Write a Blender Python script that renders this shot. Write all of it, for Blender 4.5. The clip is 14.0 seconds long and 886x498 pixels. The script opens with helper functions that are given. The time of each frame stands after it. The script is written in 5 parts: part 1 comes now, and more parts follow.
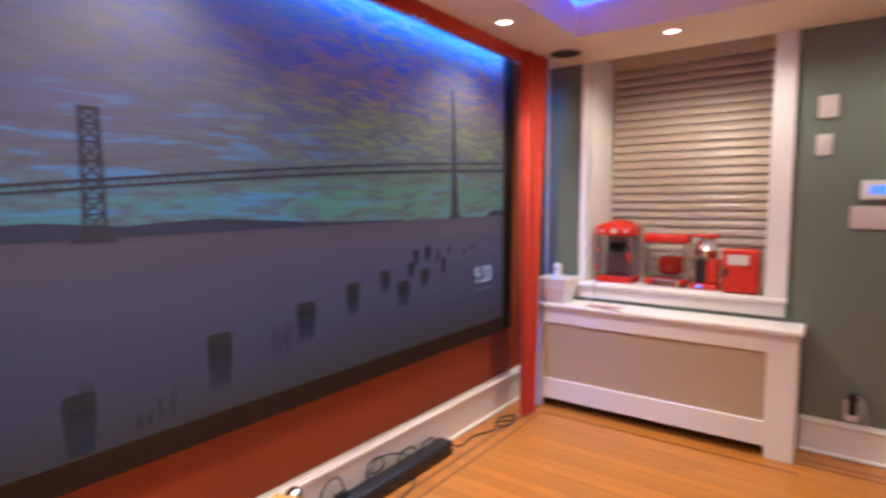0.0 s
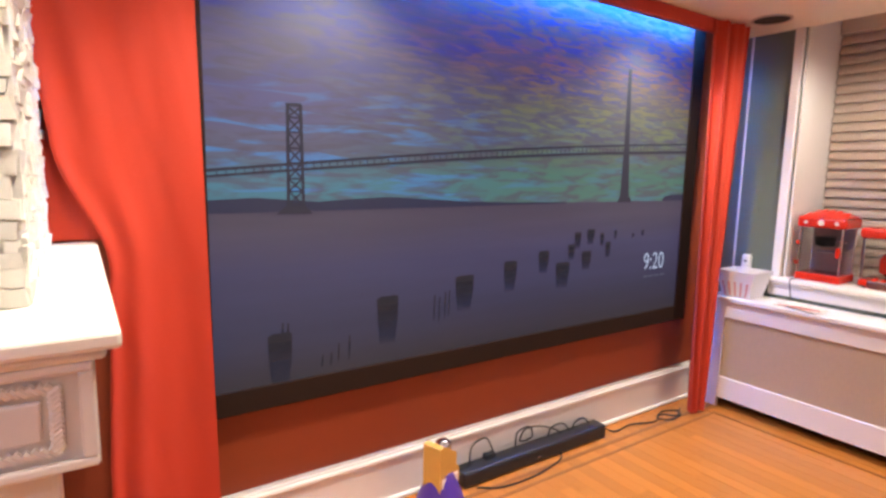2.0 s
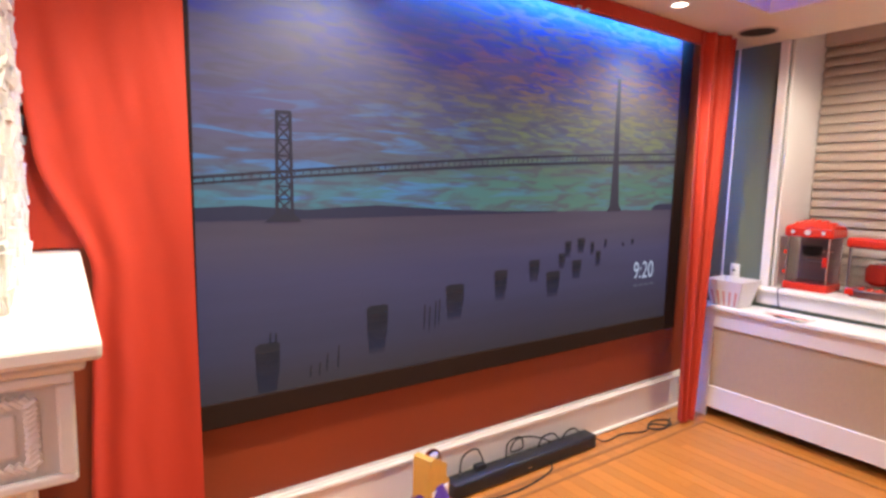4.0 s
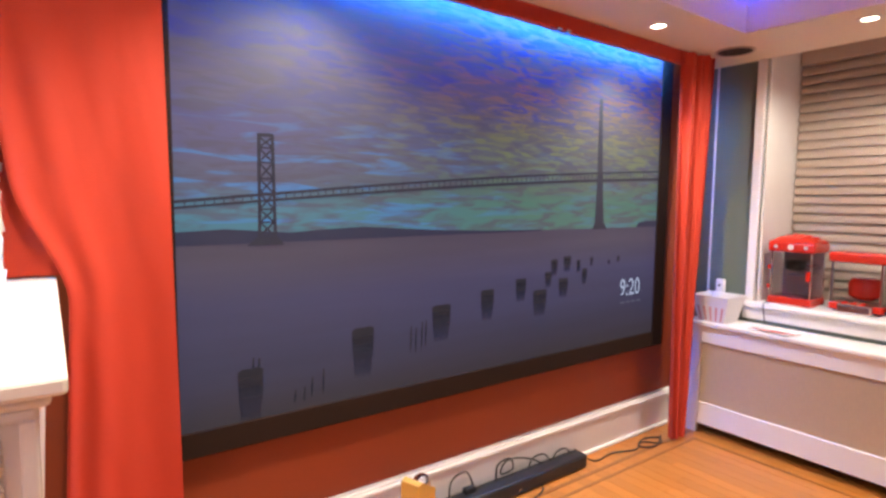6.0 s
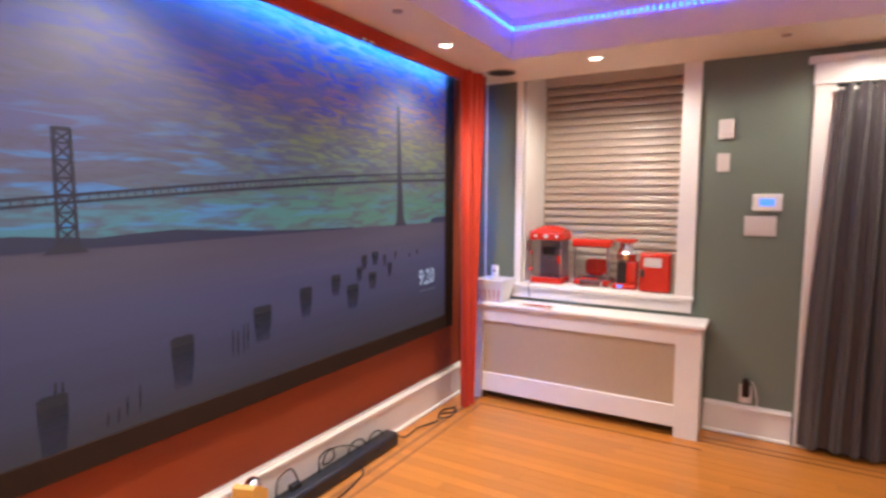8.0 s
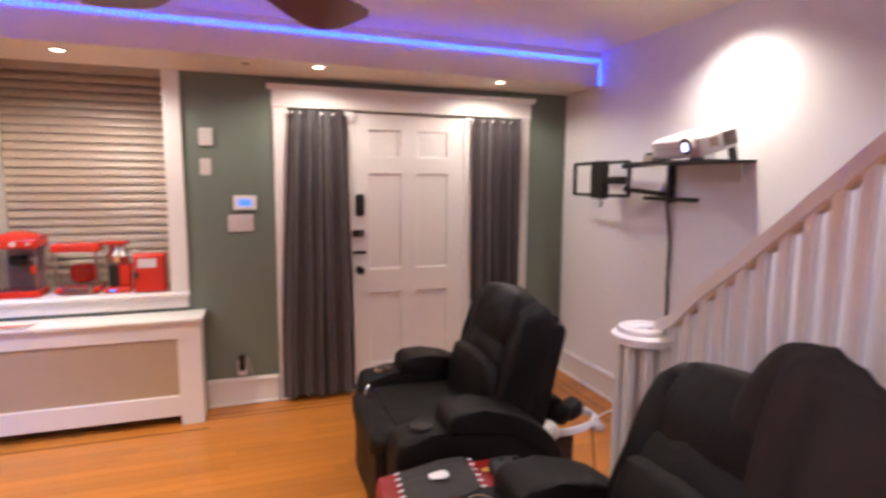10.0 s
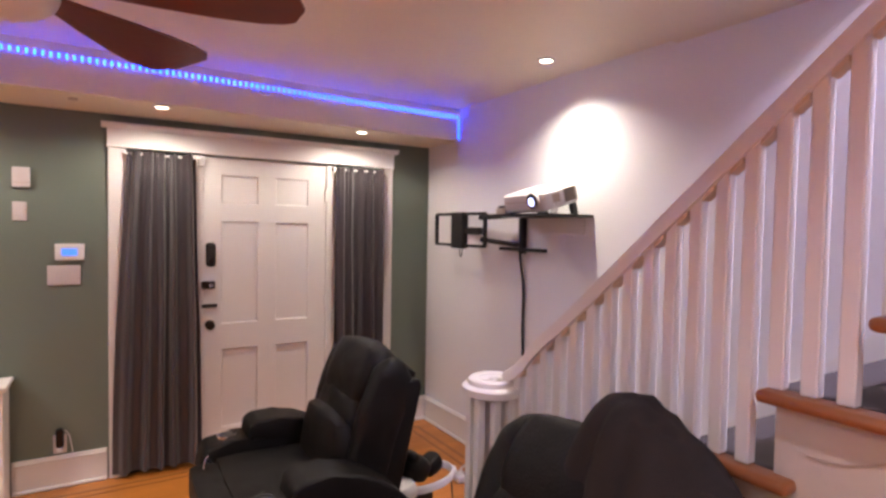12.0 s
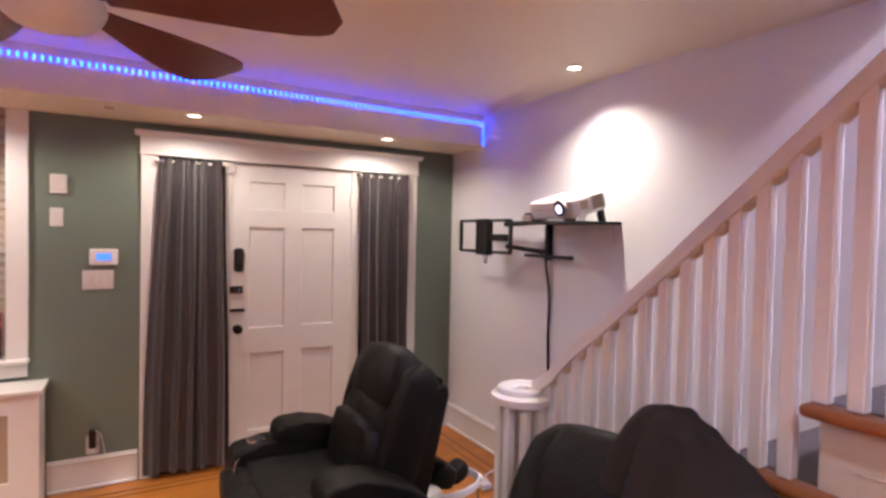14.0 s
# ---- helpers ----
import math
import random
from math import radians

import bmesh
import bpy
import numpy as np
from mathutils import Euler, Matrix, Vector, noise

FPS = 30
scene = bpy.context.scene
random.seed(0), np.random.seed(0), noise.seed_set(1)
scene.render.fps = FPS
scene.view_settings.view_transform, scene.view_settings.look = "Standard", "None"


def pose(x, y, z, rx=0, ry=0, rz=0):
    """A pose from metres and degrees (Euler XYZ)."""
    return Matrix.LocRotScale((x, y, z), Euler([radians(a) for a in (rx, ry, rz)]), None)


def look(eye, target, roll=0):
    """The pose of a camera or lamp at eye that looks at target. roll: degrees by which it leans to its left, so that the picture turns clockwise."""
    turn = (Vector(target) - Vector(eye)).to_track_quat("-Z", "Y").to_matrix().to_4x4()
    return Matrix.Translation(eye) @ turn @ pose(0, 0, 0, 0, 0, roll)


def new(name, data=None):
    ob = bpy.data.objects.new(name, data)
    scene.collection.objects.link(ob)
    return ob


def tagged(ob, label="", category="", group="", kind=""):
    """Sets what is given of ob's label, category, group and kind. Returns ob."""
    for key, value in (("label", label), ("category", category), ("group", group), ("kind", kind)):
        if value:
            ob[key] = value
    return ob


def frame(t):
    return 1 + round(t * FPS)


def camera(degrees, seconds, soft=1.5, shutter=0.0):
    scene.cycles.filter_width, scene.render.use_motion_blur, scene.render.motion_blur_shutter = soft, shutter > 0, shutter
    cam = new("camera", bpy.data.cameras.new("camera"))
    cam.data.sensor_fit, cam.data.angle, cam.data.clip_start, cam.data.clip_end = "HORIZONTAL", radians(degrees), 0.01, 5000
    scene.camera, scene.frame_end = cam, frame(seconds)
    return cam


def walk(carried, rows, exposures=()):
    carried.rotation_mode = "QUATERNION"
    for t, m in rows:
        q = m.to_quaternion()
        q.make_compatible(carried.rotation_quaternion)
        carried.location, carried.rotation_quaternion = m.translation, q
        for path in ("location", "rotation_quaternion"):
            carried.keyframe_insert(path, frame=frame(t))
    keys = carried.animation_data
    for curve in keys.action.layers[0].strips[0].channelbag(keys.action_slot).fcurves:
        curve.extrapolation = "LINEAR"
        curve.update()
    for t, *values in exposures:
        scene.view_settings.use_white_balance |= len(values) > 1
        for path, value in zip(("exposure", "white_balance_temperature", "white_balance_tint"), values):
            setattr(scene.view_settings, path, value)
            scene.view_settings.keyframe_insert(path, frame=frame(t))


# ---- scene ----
cam = camera(78.1, 14.0, soft=2.8, shutter=0.5)
PATH = [
    (0, (1.722, 0.431, 1.387), (0.543, 2.038, 1.215), -0.2),
    (0.5, (1.815, 0.457, 1.423), (0.274, 1.706, 1.17), -0.1),
    (1, (1.86, 0.459, 1.417), (0.21, 1.556, 1.139), 1.0),
    (1.5, (1.875, 0.459, 1.416), (0.236, 1.567, 1.123), 1.3),
    (2, (1.904, 0.46, 1.425), (0.256, 1.56, 1.154), 1.1),
    (2.5, (1.884, 0.457, 1.424), (0.255, 1.588, 1.166), 1.2),
    (3, (1.885, 0.461, 1.421), (0.27, 1.609, 1.15), 1.4),
    (5.5, (1.894, 0.472, 1.422), (0.241, 1.587, 1.261), 1.2),
    (6, (1.892, 0.485, 1.431), (0.277, 1.653, 1.26), 0.6),
    (6.5, (1.889, 0.453, 1.439), (0.244, 1.574, 1.255), 0.3),
    (7, (1.845, 0.387, 1.449), (0.381, 1.737, 1.26), 1.5),
    (7.5, (1.817, 0.284, 1.427), (0.59, 1.854, 1.258), 0.0),
    (8, (1.832, 0.235, 1.444), (0.832, 1.958, 1.266), 0.3),
    (8.5, (1.869, 0.151, 1.474), (1.184, 2.018, 1.264), -0.0),
    (8.6, (1.897, 0.133, 1.462), (1.323, 2.035, 1.234), 0.6),
    (9, (1.953, 0.045, 1.462), (1.614, 1.998, 1.2), -1.4),
    (9.2, (1.916, 0.009, 1.487), (1.798, 1.985, 1.196), -1.4),
    (11.3, (2.05, -0.031, 1.625), (3.106, 1.664, 1.531), 1.1),
    (11.5, (2.067, -0.023, 1.621), (3.116, 1.677, 1.535), 1.0),
    (12, (2.066, -0.021, 1.618), (3.109, 1.684, 1.546), 1.0),
    (12.5, (2.047, -0.025, 1.624), (3.088, 1.682, 1.558), 1.0),
    (13, (2.075, -0.011, 1.61), (3.097, 1.707, 1.556), 0.9),
    (13.5, (2.066, -0.006, 1.61), (3.086, 1.713, 1.557), 1.4),
    (14, (2.021, -0.001, 1.631), (3.007, 1.737, 1.574), 1.2),
]
walk(cam, [(t, look(eye, target, roll)) for t, eye, target, roll in PATH], exposures=((0, -0.22), (0.8, 0.0), (9.0, 0.03), (11.3, -0.14), (14.0, -0.14)))

# ---- light ----
W = bpy.data.worlds.new("night")
scene.world = W
W.use_nodes = True
W.node_tree.nodes["Background"].inputs[0].default_value = (0.02, 0.025, 0.05, 1)
W.node_tree.nodes["Background"].inputs[1].default_value = 0.2
scene.view_settings.exposure = 0.0

SOFFIT, CEIL, WALL_Y, WALL_X, SCREEN_X = 2.30, 2.54, 4.0, 4.37, -0.08
EDGE_X, BACK_Y = 0.47, -2.6


def soffit_edge(x):
    """Front edge of the soffit over the door wall: it runs a little out of square."""
    return 3.40 + (x - EDGE_X) * 0.035


def spot(x, y, z, watts, size=110, blend=0.6, aim=(0, 0, -1), colour=(1.0, 0.90, 0.77), soft=0.045):
    d = bpy.data.lights.new("downlight_and_fill_bulb", "SPOT")
    d.energy, d.spot_size, d.spot_blend, d.color, d.shadow_soft_size = watts, radians(size), blend, colour, soft
    o = new("downlight_and_fill_bulb", d)
    o.matrix_world = look((x, y, z), (x + aim[0], y + aim[1], z + aim[2]))
    return o


# place of each lamp, its power and its beam; the last six are unseen, added as fill
LAMPS = [(0.28, 2.93, SOFFIT), (0.28, 1.22, SOFFIT), (0.93, 3.60, SOFFIT), (2.33, 3.56, SOFFIT), (3.60, 3.62, SOFFIT),
         (4.08, 2.24, CEIL), (1.75, -0.9, CEIL), (2.70, -0.30, CEIL), (1.15, 0.64, CEIL), (1.35, 1.2, CEIL), (1.55, -2.0, CEIL), (3.80, -0.65, CEIL + 1.2)]
WATTS = [160, 160, 84, 42, 42, 125, 240, 130, 205, 110, 300, 820]
BEAMS = [128, 128, 168, 168, 168, 132, 114, 132, 150, 114, 114, 160]
# Lamps at y < 0 are tinted lavender to stand in for blue bounce.
for (x, y, z), w, beam in zip(LAMPS, WATTS, BEAMS):
    spot(x, y, z - 0.012, w, beam, 0.5 if beam > 160 else 0.7 if z == SOFFIT else 1.0, colour=(0.76, 0.70, 1.0) if z > CEIL + 0.5 else (0.88, 0.80, 1.0) if y < 0 else (1.0, 0.90, 0.77), soft=0.25 if z > CEIL + 0.5 else 0.045)


# ---- materials ----
def srgb(r, g, b):
    return tuple(((c / 255 + 0.055) / 1.055) ** 2.4 if c > 10 else c / 255 / 12.92 for c in (r, g, b)) + (1.0,)


class Nodes:
    def __init__(self, name):
        self.m = bpy.data.materials.new(name)
        self.m.use_nodes = True
        self.t = self.m.node_tree
        self.b = self.t.nodes["Principled BSDF"]

    def add(self, kind, **sets):
        n = self.t.nodes.new(kind)
        for k, v in sets.items():
            n.inputs[k].default_value = v
        return n

    def link(self, a, b):
        self.t.links.new(a, b)


def surface(name, colour, rough=0.5, metal=0.0, vary=0.12, scale=6.0, bump=0.05, fine=120.0, stretch=(1, 1, 1), island=False, coat=0.0, sheen=0.0, obj_rand=0.0, spec=0.5):
    """Painted, woven or moulded surface: colour drift at two scales and a fine relief."""
    n = Nodes(name)
    geo = n.add("ShaderNodeTexCoord")
    mp = n.add("ShaderNodeMapping")
    mp.inputs["Scale"].default_value = stretch
    n.link(geo.outputs["Object"], mp.inputs[0])
    big = n.add("ShaderNodeTexNoise", Scale=scale, Detail=4.0)
    small = n.add("ShaderNodeTexNoise", Scale=fine, Detail=3.0)
    n.link(mp.outputs[0], big.inputs["Vector"])
    n.link(mp.outputs[0], small.inputs["Vector"])
    mix = n.t.nodes.new("ShaderNodeMix")
    mix.data_type = "RGBA"
    mix.inputs[6].default_value = tuple(c * (1 - vary) for c in colour[:3]) + (1,)
    mix.inputs[7].default_value = tuple(min(1, c * (1 + vary)) for c in colour[:3]) + (1,)
    avg = n.add("ShaderNodeMath")
    avg.operation = "MULTIPLY_ADD"
    n.link(small.outputs[0], avg.inputs[0])
    avg.inputs[1].default_value = 0.4
    sc = n.add("ShaderNodeMath")
    sc.operation = "MULTIPLY"
    sc.inputs[1].default_value = 0.6
    n.link(big.outputs[0], sc.inputs[0])
    n.link(sc.outputs[0], avg.inputs[2])
    n.link(avg.outputs[0], mix.inputs[0])
    out = mix.outputs[2]
    if obj_rand:
        info = n.add("ShaderNodeObjectInfo")
        hsv = n.add("ShaderNodeHueSaturation")
        ma = n.add("ShaderNodeMapRange")
        ma.inputs["To Min"].default_value, ma.inputs["To Max"].default_value = 1 - obj_rand, 1 + obj_rand
        n.link(info.outputs["Random"], ma.inputs[0])
        n.link(ma.outputs[0], hsv.inputs["Value"])
        n.link(out, hsv.inputs["Color"])
        out = hsv.outputs[0]
    n.link(out, n.b.inputs["Base Color"])
    bp = n.add("ShaderNodeBump", Strength=bump, Distance=0.01)
    n.link(small.outputs[0], bp.inputs["Height"])
    n.link(bp.outputs[0], n.b.inputs["Normal"])
    r = n.add("ShaderNodeMapRange")
    r.inputs["To Min"].default_value, r.inputs["To Max"].default_value = max(0.02, rough - 0.08), min(1, rough + 0.08)
    n.link(big.outputs[0], r.inputs[0])
    n.link(r.outputs[0], n.b.inputs["Roughness"])
    n.b.inputs["Metallic"].default_value = metal
    n.b.inputs["Coat Weight"].default_value = coat
    n.b.inputs["Sheen Weight"].default_value = sheen
    n.b.inputs["Specular IOR Level"].default_value = spec
    return n.m


def glow(name, colour, strength):
    n = Nodes(name)
    n.b.inputs["Base Color"].default_value = colour
    n.b.inputs["Emission Color"].default_value = colour
    n.b.inputs["Emission Strength"].default_value = strength
    return n.m


def glass(name, tint=(0.95, 0.97, 0.97, 1)):
    n = Nodes(name)
    n.b.inputs["Base Color"].default_value = tint
    n.b.inputs["Transmission Weight"].default_value = 1.0
    n.b.inputs["Roughness"].default_value = 0.03
    n.b.inputs["IOR"].default_value = 1.1
    return n.m


SAGE = surface("sage_paint", (0.140, 0.172, 0.138, 1), 0.55, vary=0.08, scale=2.5, bump=0.04, fine=90)
WHITE_WALL = surface("white_wall_paint", (0.77, 0.75, 0.77, 1), 0.6, vary=0.05, scale=2.0, bump=0.05, fine=70)
PLASTER = surface("aged_beige_plaster", (0.56, 0.50, 0.44, 1), 0.7, vary=0.10, scale=5, bump=0.10, fine=50)
CEILING = surface("ceiling_paint", (0.80, 0.72, 0.60, 1), 0.42, vary=0.06, scale=1.6, bump=0.03, fine=40)
TRIM = surface("white_gloss_trim", (0.76, 0.73, 0.71, 1), 0.32, vary=0.05, scale=7, bump=0.02, fine=60)
CREAM = surface("cream_aged_paint", (0.72, 0.67, 0.56, 1), 0.4, vary=0.09, scale=9, bump=0.05, fine=60)
RED_WALL = surface("dark_red_wall_paint", (0.25, 0.037, 0.007, 1), 0.6, vary=0.10, scale=3, bump=0.03, fine=80)
RED_CLOTH = surface("red_curtain_cloth", (0.46, 0.030, 0.007, 1), 0.8, vary=0.14, scale=9, bump=0.08, fine=500, stretch=(1, 1, 0.4), sheen=0.05)
GREY_CLOTH = surface("grey_satin_curtain", (0.046, 0.035, 0.040, 1), 0.40, vary=0.12, scale=14, bump=0.05, fine=400, sheen=0.3)
LEATHER = surface("black_leather", (0.0062, 0.0048, 0.0038, 1), 0.50, vary=0.25, scale=8, bump=0.25, fine=130, spec=0.20)
BLACK = surface("black_plastic", (0.012, 0.012, 0.013, 1), 0.45, vary=0.2, scale=12, bump=0.04, fine=200)
BLACK_METAL = surface("black_powder_coat", (0.014, 0.013, 0.013, 1), 0.5, metal=0.3, vary=0.2, scale=20, bump=0.05, fine=300)
BORDER = surface("black_velvet_border", (0.020, 0.010, 0.006, 1), 0.95, vary=0.2, scale=20, bump=0.05, fine=400, spec=0.15)
CHROME = surface("chrome", (0.75, 0.75, 0.76, 1), 0.15, metal=1.0, vary=0.05, scale=20, bump=0.0)
BRONZE = surface("dark_bronze_hardware", (0.03, 0.022, 0.018, 1), 0.35, metal=0.8, vary=0.2, scale=30, bump=0.02)
WHITE_PLASTIC = surface("white_plastic", (0.72, 0.70, 0.70, 1), 0.35, vary=0.03, scale=10, bump=0.01)
PINK_PLASTIC = surface("off_white_switch_plastic", (0.60, 0.55, 0.53, 1), 0.4, vary=0.04, scale=20, bump=0.01)
RED_PLASTIC = surface("glossy_red_plastic", (0.55, 0.025, 0.012, 1), 0.22, vary=0.08, scale=12, bump=0.01, coat=0.3)
RED_VINYL = surface("dark_red_vinyl", (0.22, 0.008, 0.008, 1), 0.45, vary=0.15, scale=10, bump=0.10, fine=150)
CLOTH_DARK = surface("black_fleece_cloth", (0.030, 0.0255, 0.025, 1), 0.95, vary=0.35, scale=14, bump=0.3, fine=300, spec=0.2)
GREY_PRINT = surface("grey_printed_cloth", (0.030, 0.027, 0.026, 1), 0.85, vary=0.45, scale=18, bump=0.2, fine=250)
# Opaque mauve in place of the dim view through the clear machine.
DIM_VIEW = surface("dim_view_panel", (0.26, 0.20, 0.21, 1), 0.3, vary=0.2, scale=15, bump=0.01)
CARPET = surface("grey_stair_carpet", (0.105, 0.088, 0.090, 1), 0.95, vary=0.25, scale=25, bump=0.5, fine=400)
NOSING = surface("stained_oak_nosing", (0.27, 0.095, 0.032, 1), 0.35, vary=0.25, scale=9, bump=0.05, fine=90, stretch=(4, 1, 4))
WOVEN = surface("woven_beige_grille", (0.47, 0.36, 0.25, 1), 0.7, vary=0.14, scale=60, bump=0.3, fine=260, stretch=(2.5, 1, 0.6))
SLAT = surface("blind_slat_paint", (0.44, 0.35, 0.28, 1), 0.33, vary=0.06, scale=12, bump=0.02)
MAHOGANY = surface("mahogany_blade", (0.115, 0.017, 0.008, 1), 0.38, vary=0.35, scale=8, bump=0.04, fine=60, stretch=(1, 6, 1))
FROST = surface("frosted_lamp_glass", (0.66, 0.63, 0.62, 1), 0.35, vary=0.03, scale=5, bump=0.0)
STONE = surface("white_ledger_stone", (0.78, 0.72, 0.63, 1), 0.75, vary=0.38, scale=26, bump=0.5, fine=90, obj_rand=0.28)
MORTAR = surface("stone_backing", (0.30, 0.26, 0.23, 1), 0.9, vary=0.3, scale=20, bump=0.3, fine=80)
OAK = surface("honey_oak_board", (0.48, 0.170, 0.030, 1), 0.30, vary=0.24, scale=2.2, bump=0.03, fine=40, stretch=(0.8, 14, 4), obj_rand=0.12, coat=0.10)
OAK_DARK = surface("walnut_inlay_board", (0.27, 0.095, 0.026, 1), 0.3, vary=0.25, scale=4, bump=0.03, fine=40, stretch=(4, 4, 4), coat=0.2)
JOINT = surface("floor_joint", (0.06, 0.022, 0.008, 1), 0.7, vary=0.2)
TAN_FILLET = surface("tan_fillet", (0.66, 0.54, 0.40, 1), 0.6, vary=0.15, scale=12, bump=0.05)
PAPER = surface("paper", (0.75, 0.70, 0.64, 1), 0.8, vary=0.05, scale=20, bump=0.03)
YELLOW = surface("mustard_plastic", (0.55, 0.30, 0.06, 1), 0.4, vary=0.15, scale=20, bump=0.03)
PURPLE = surface("purple_plastic", (0.07, 0.03, 0.22, 1), 0.4, vary=0.1, scale=20, bump=0.02)
GREEN_TRIM = surface("green_pipe_paint", (0.62, 0.62, 0.58, 1), 0.5, vary=0.06)
LED = glow("blue_led", (0.006, 0.045, 1.0, 1), 31.0)
LED_TOP = glow("screen_led", (0.016, 0.20, 1.0, 1), 900.0)
LAMP = glow("lamp_lens", (1.0, 0.86, 0.66, 1), 14.0)
LCD = glow("blue_lcd", (0.06, 0.22, 1.0, 1), 1.3)
BEAM = glow("projector_beam_lens", (0.55, 0.6, 1.0, 1), 3.0)
CLEAR = glass("clear_acrylic")

# ---- building helpers ----
def box(bm, x0, x1, y0, y1, z0, z1, bevel=0.0, seg=2, m=None):
    """A block between two corners, with rounded edges if bevel is given."""
    g = bmesh.ops.create_cube(bm, size=1.0)
    vs = g["verts"]
    bmesh.ops.scale(bm, vec=(abs(x1 - x0), abs(y1 - y0), abs(z1 - z0)), verts=vs)
    bmesh.ops.translate(bm, vec=((x0 + x1) / 2, (y0 + y1) / 2, (z0 + z1) / 2), verts=vs)
    if bevel:
        es = list({e for v in vs for e in v.link_edges})
        r = bmesh.ops.bevel(bm, geom=es, offset=bevel, segments=seg, profile=0.5, affect="EDGES")
        vs = list({v for f in r["faces"] for v in f.verts} | {v for v in vs if v.is_valid})
    if m is not None:
        bmesh.ops.transform(bm, matrix=m, verts=[v for v in vs if v.is_valid])
    return bm


def B(*a, **k):
    return box(bmesh.new(), *a, **k)


def rod(bm, p, q, r, r2=None, seg=16, caps=True):
    p, q = Vector(p), Vector(q)
    d = q - p
    m = Matrix.Translation((p + q) / 2) @ d.to_track_quat("Z", "Y").to_matrix().to_4x4()
    bmesh.ops.create_cone(bm, cap_ends=caps, segments=seg, radius1=r, radius2=r if r2 is None else r2, depth=d.length, matrix=m)
    return bm


def lathe(bm, prof, seg=24, m=Matrix.Identity(4), caps=True):
    """A turned shape: profile of (radius, height) about z."""
    rings = []
    for r, z in prof:
        rings.append([bm.verts.new(m @ Vector((r * math.cos(a), r * math.sin(a), z))) for a in (2 * math.pi * k / seg for k in range(seg))])
    for a, b in zip(rings, rings[1:]):
        for k in range(seg):
            bm.faces.new((a[k], a[(k + 1) % seg], b[(k + 1) % seg], b[k]))
    for ring in (rings[0][::-1], rings[-1]) if caps else ():
        bm.faces.new(ring)
    return bm


def tube(bm, pts, r, seg=8):
    """A bent tube through points."""
    pts = [Vector(p) for p in pts]
    rings = []
    for i, p in enumerate(pts):
        d = (pts[min(i + 1, len(pts) - 1)] - pts[max(i - 1, 0)]).normalized()
        u = d.cross(Vector((0, 0, 1)))
        u = u.normalized() if u.length > 1e-3 else Vector((1, 0, 0))
        v = u.cross(d)
        rings.append([bm.verts.new(p + r * (math.cos(2 * math.pi * k / seg) * u + math.sin(2 * math.pi * k / seg) * v)) for k in range(seg)])
    for a, b in zip(rings, rings[1:]):
        for k in range(seg):
            bm.faces.new((a[k], a[(k + 1) % seg], b[(k + 1) % seg], b[k]))
    bm.faces.new(rings[0][::-1])
    bm.faces.new(rings[-1])
    return bm


def curve_pts(ctrl, n=8):
    """Smooth points through control points."""
    c = [Vector(p) for p in ctrl]
    c = [2 * c[0] - c[1]] + c + [2 * c[-1] - c[-2]]
    out = []
    for i in range(1, len(c) - 2):
        for k in range(n):
            t = k / n
            a, b, d, e = c[i - 1], c[i], c[i + 1], c[i + 2]
            out.append(0.5 * (2 * b + (d - a) * t + (2 * a - 5 * b + 4 * d - e) * t * t + (3 * b - a - 3 * d + e) * t ** 3))
    return out + [c[-2]]


def prism(bm, outline, axis, lo, hi):
    """A plate: outline of 2D points, pushed through along an axis from lo to hi."""
    def put(p, w):
        return {"x": (w, p[0], p[1]), "y": (p[0], w, p[1]), "z": (p[0], p[1], w)}[axis]
    a = [bm.verts.new(put(p, lo)) for p in outline]
    b = [bm.verts.new(put(p, hi)) for p in outline]
    bm.faces.new(a[::-1])
    bm.faces.new(b)
    for i in range(len(a)):
        j = (i + 1) % len(a)
        bm.faces.new((a[i], a[j], b[j], b[i]))
    return bm


ORIGIN = {}


def mesh_from(bm, name, smooth=False):
    bmesh.ops.recalc_face_normals(bm, faces=bm.faces)
    me = bpy.data.meshes.new(name)
    bm.to_mesh(me)
    bm.free()
    if smooth:
        for p in me.polygons:
            p.use_smooth = True
    return me


def thing(name, at, label, category, group="", kind=""):
    """An empty at the base of a thing, which carries its parts."""
    ob = new(name)
    ob.empty_display_size = 0.05
    ob.location = at
    ORIGIN[ob.name] = Vector(at)
    return tagged(ob, label, category, group, kind)


def part(name, bm, material, parent=None, label="", smooth=False):
    """One mesh under a thing or part; the shape is given in world metres."""
    base = ORIGIN.get(parent.name, Vector((0, 0, 0))) if parent else Vector((0, 0, 0))
    bmesh.ops.translate(bm, vec=-base, verts=bm.verts)
    me = mesh_from(bm, name, smooth)
    me.materials.append(material)
    if smooth:
        me.set_sharp_from_angle(angle=radians(40))
    ob = new(name, me)
    if parent:
        ob.parent = parent
        ORIGIN[ob.name] = base
    return tagged(ob, label)


def solo(name, bm, material, label, category, kind="", group="", smooth=False, at=None):
    """A thing that is one mesh, with its origin at its base."""
    vs = [v.co for v in bm.verts]
    o = Vector(at) if at else Vector(((min(v.x for v in vs) + max(v.x for v in vs)) / 2, (min(v.y for v in vs) + max(v.y for v in vs)) / 2, min(v.z for v in vs)))
    bmesh.ops.translate(bm, vec=-o, verts=bm.verts)
    me = mesh_from(bm, name, smooth)
    me.materials.append(material)
    if smooth:
        me.set_sharp_from_angle(angle=radians(40))
    ob = new(name, me)
    ob.location = o
    ORIGIN[ob.name] = o
    return tagged(ob, label, category, group, kind)


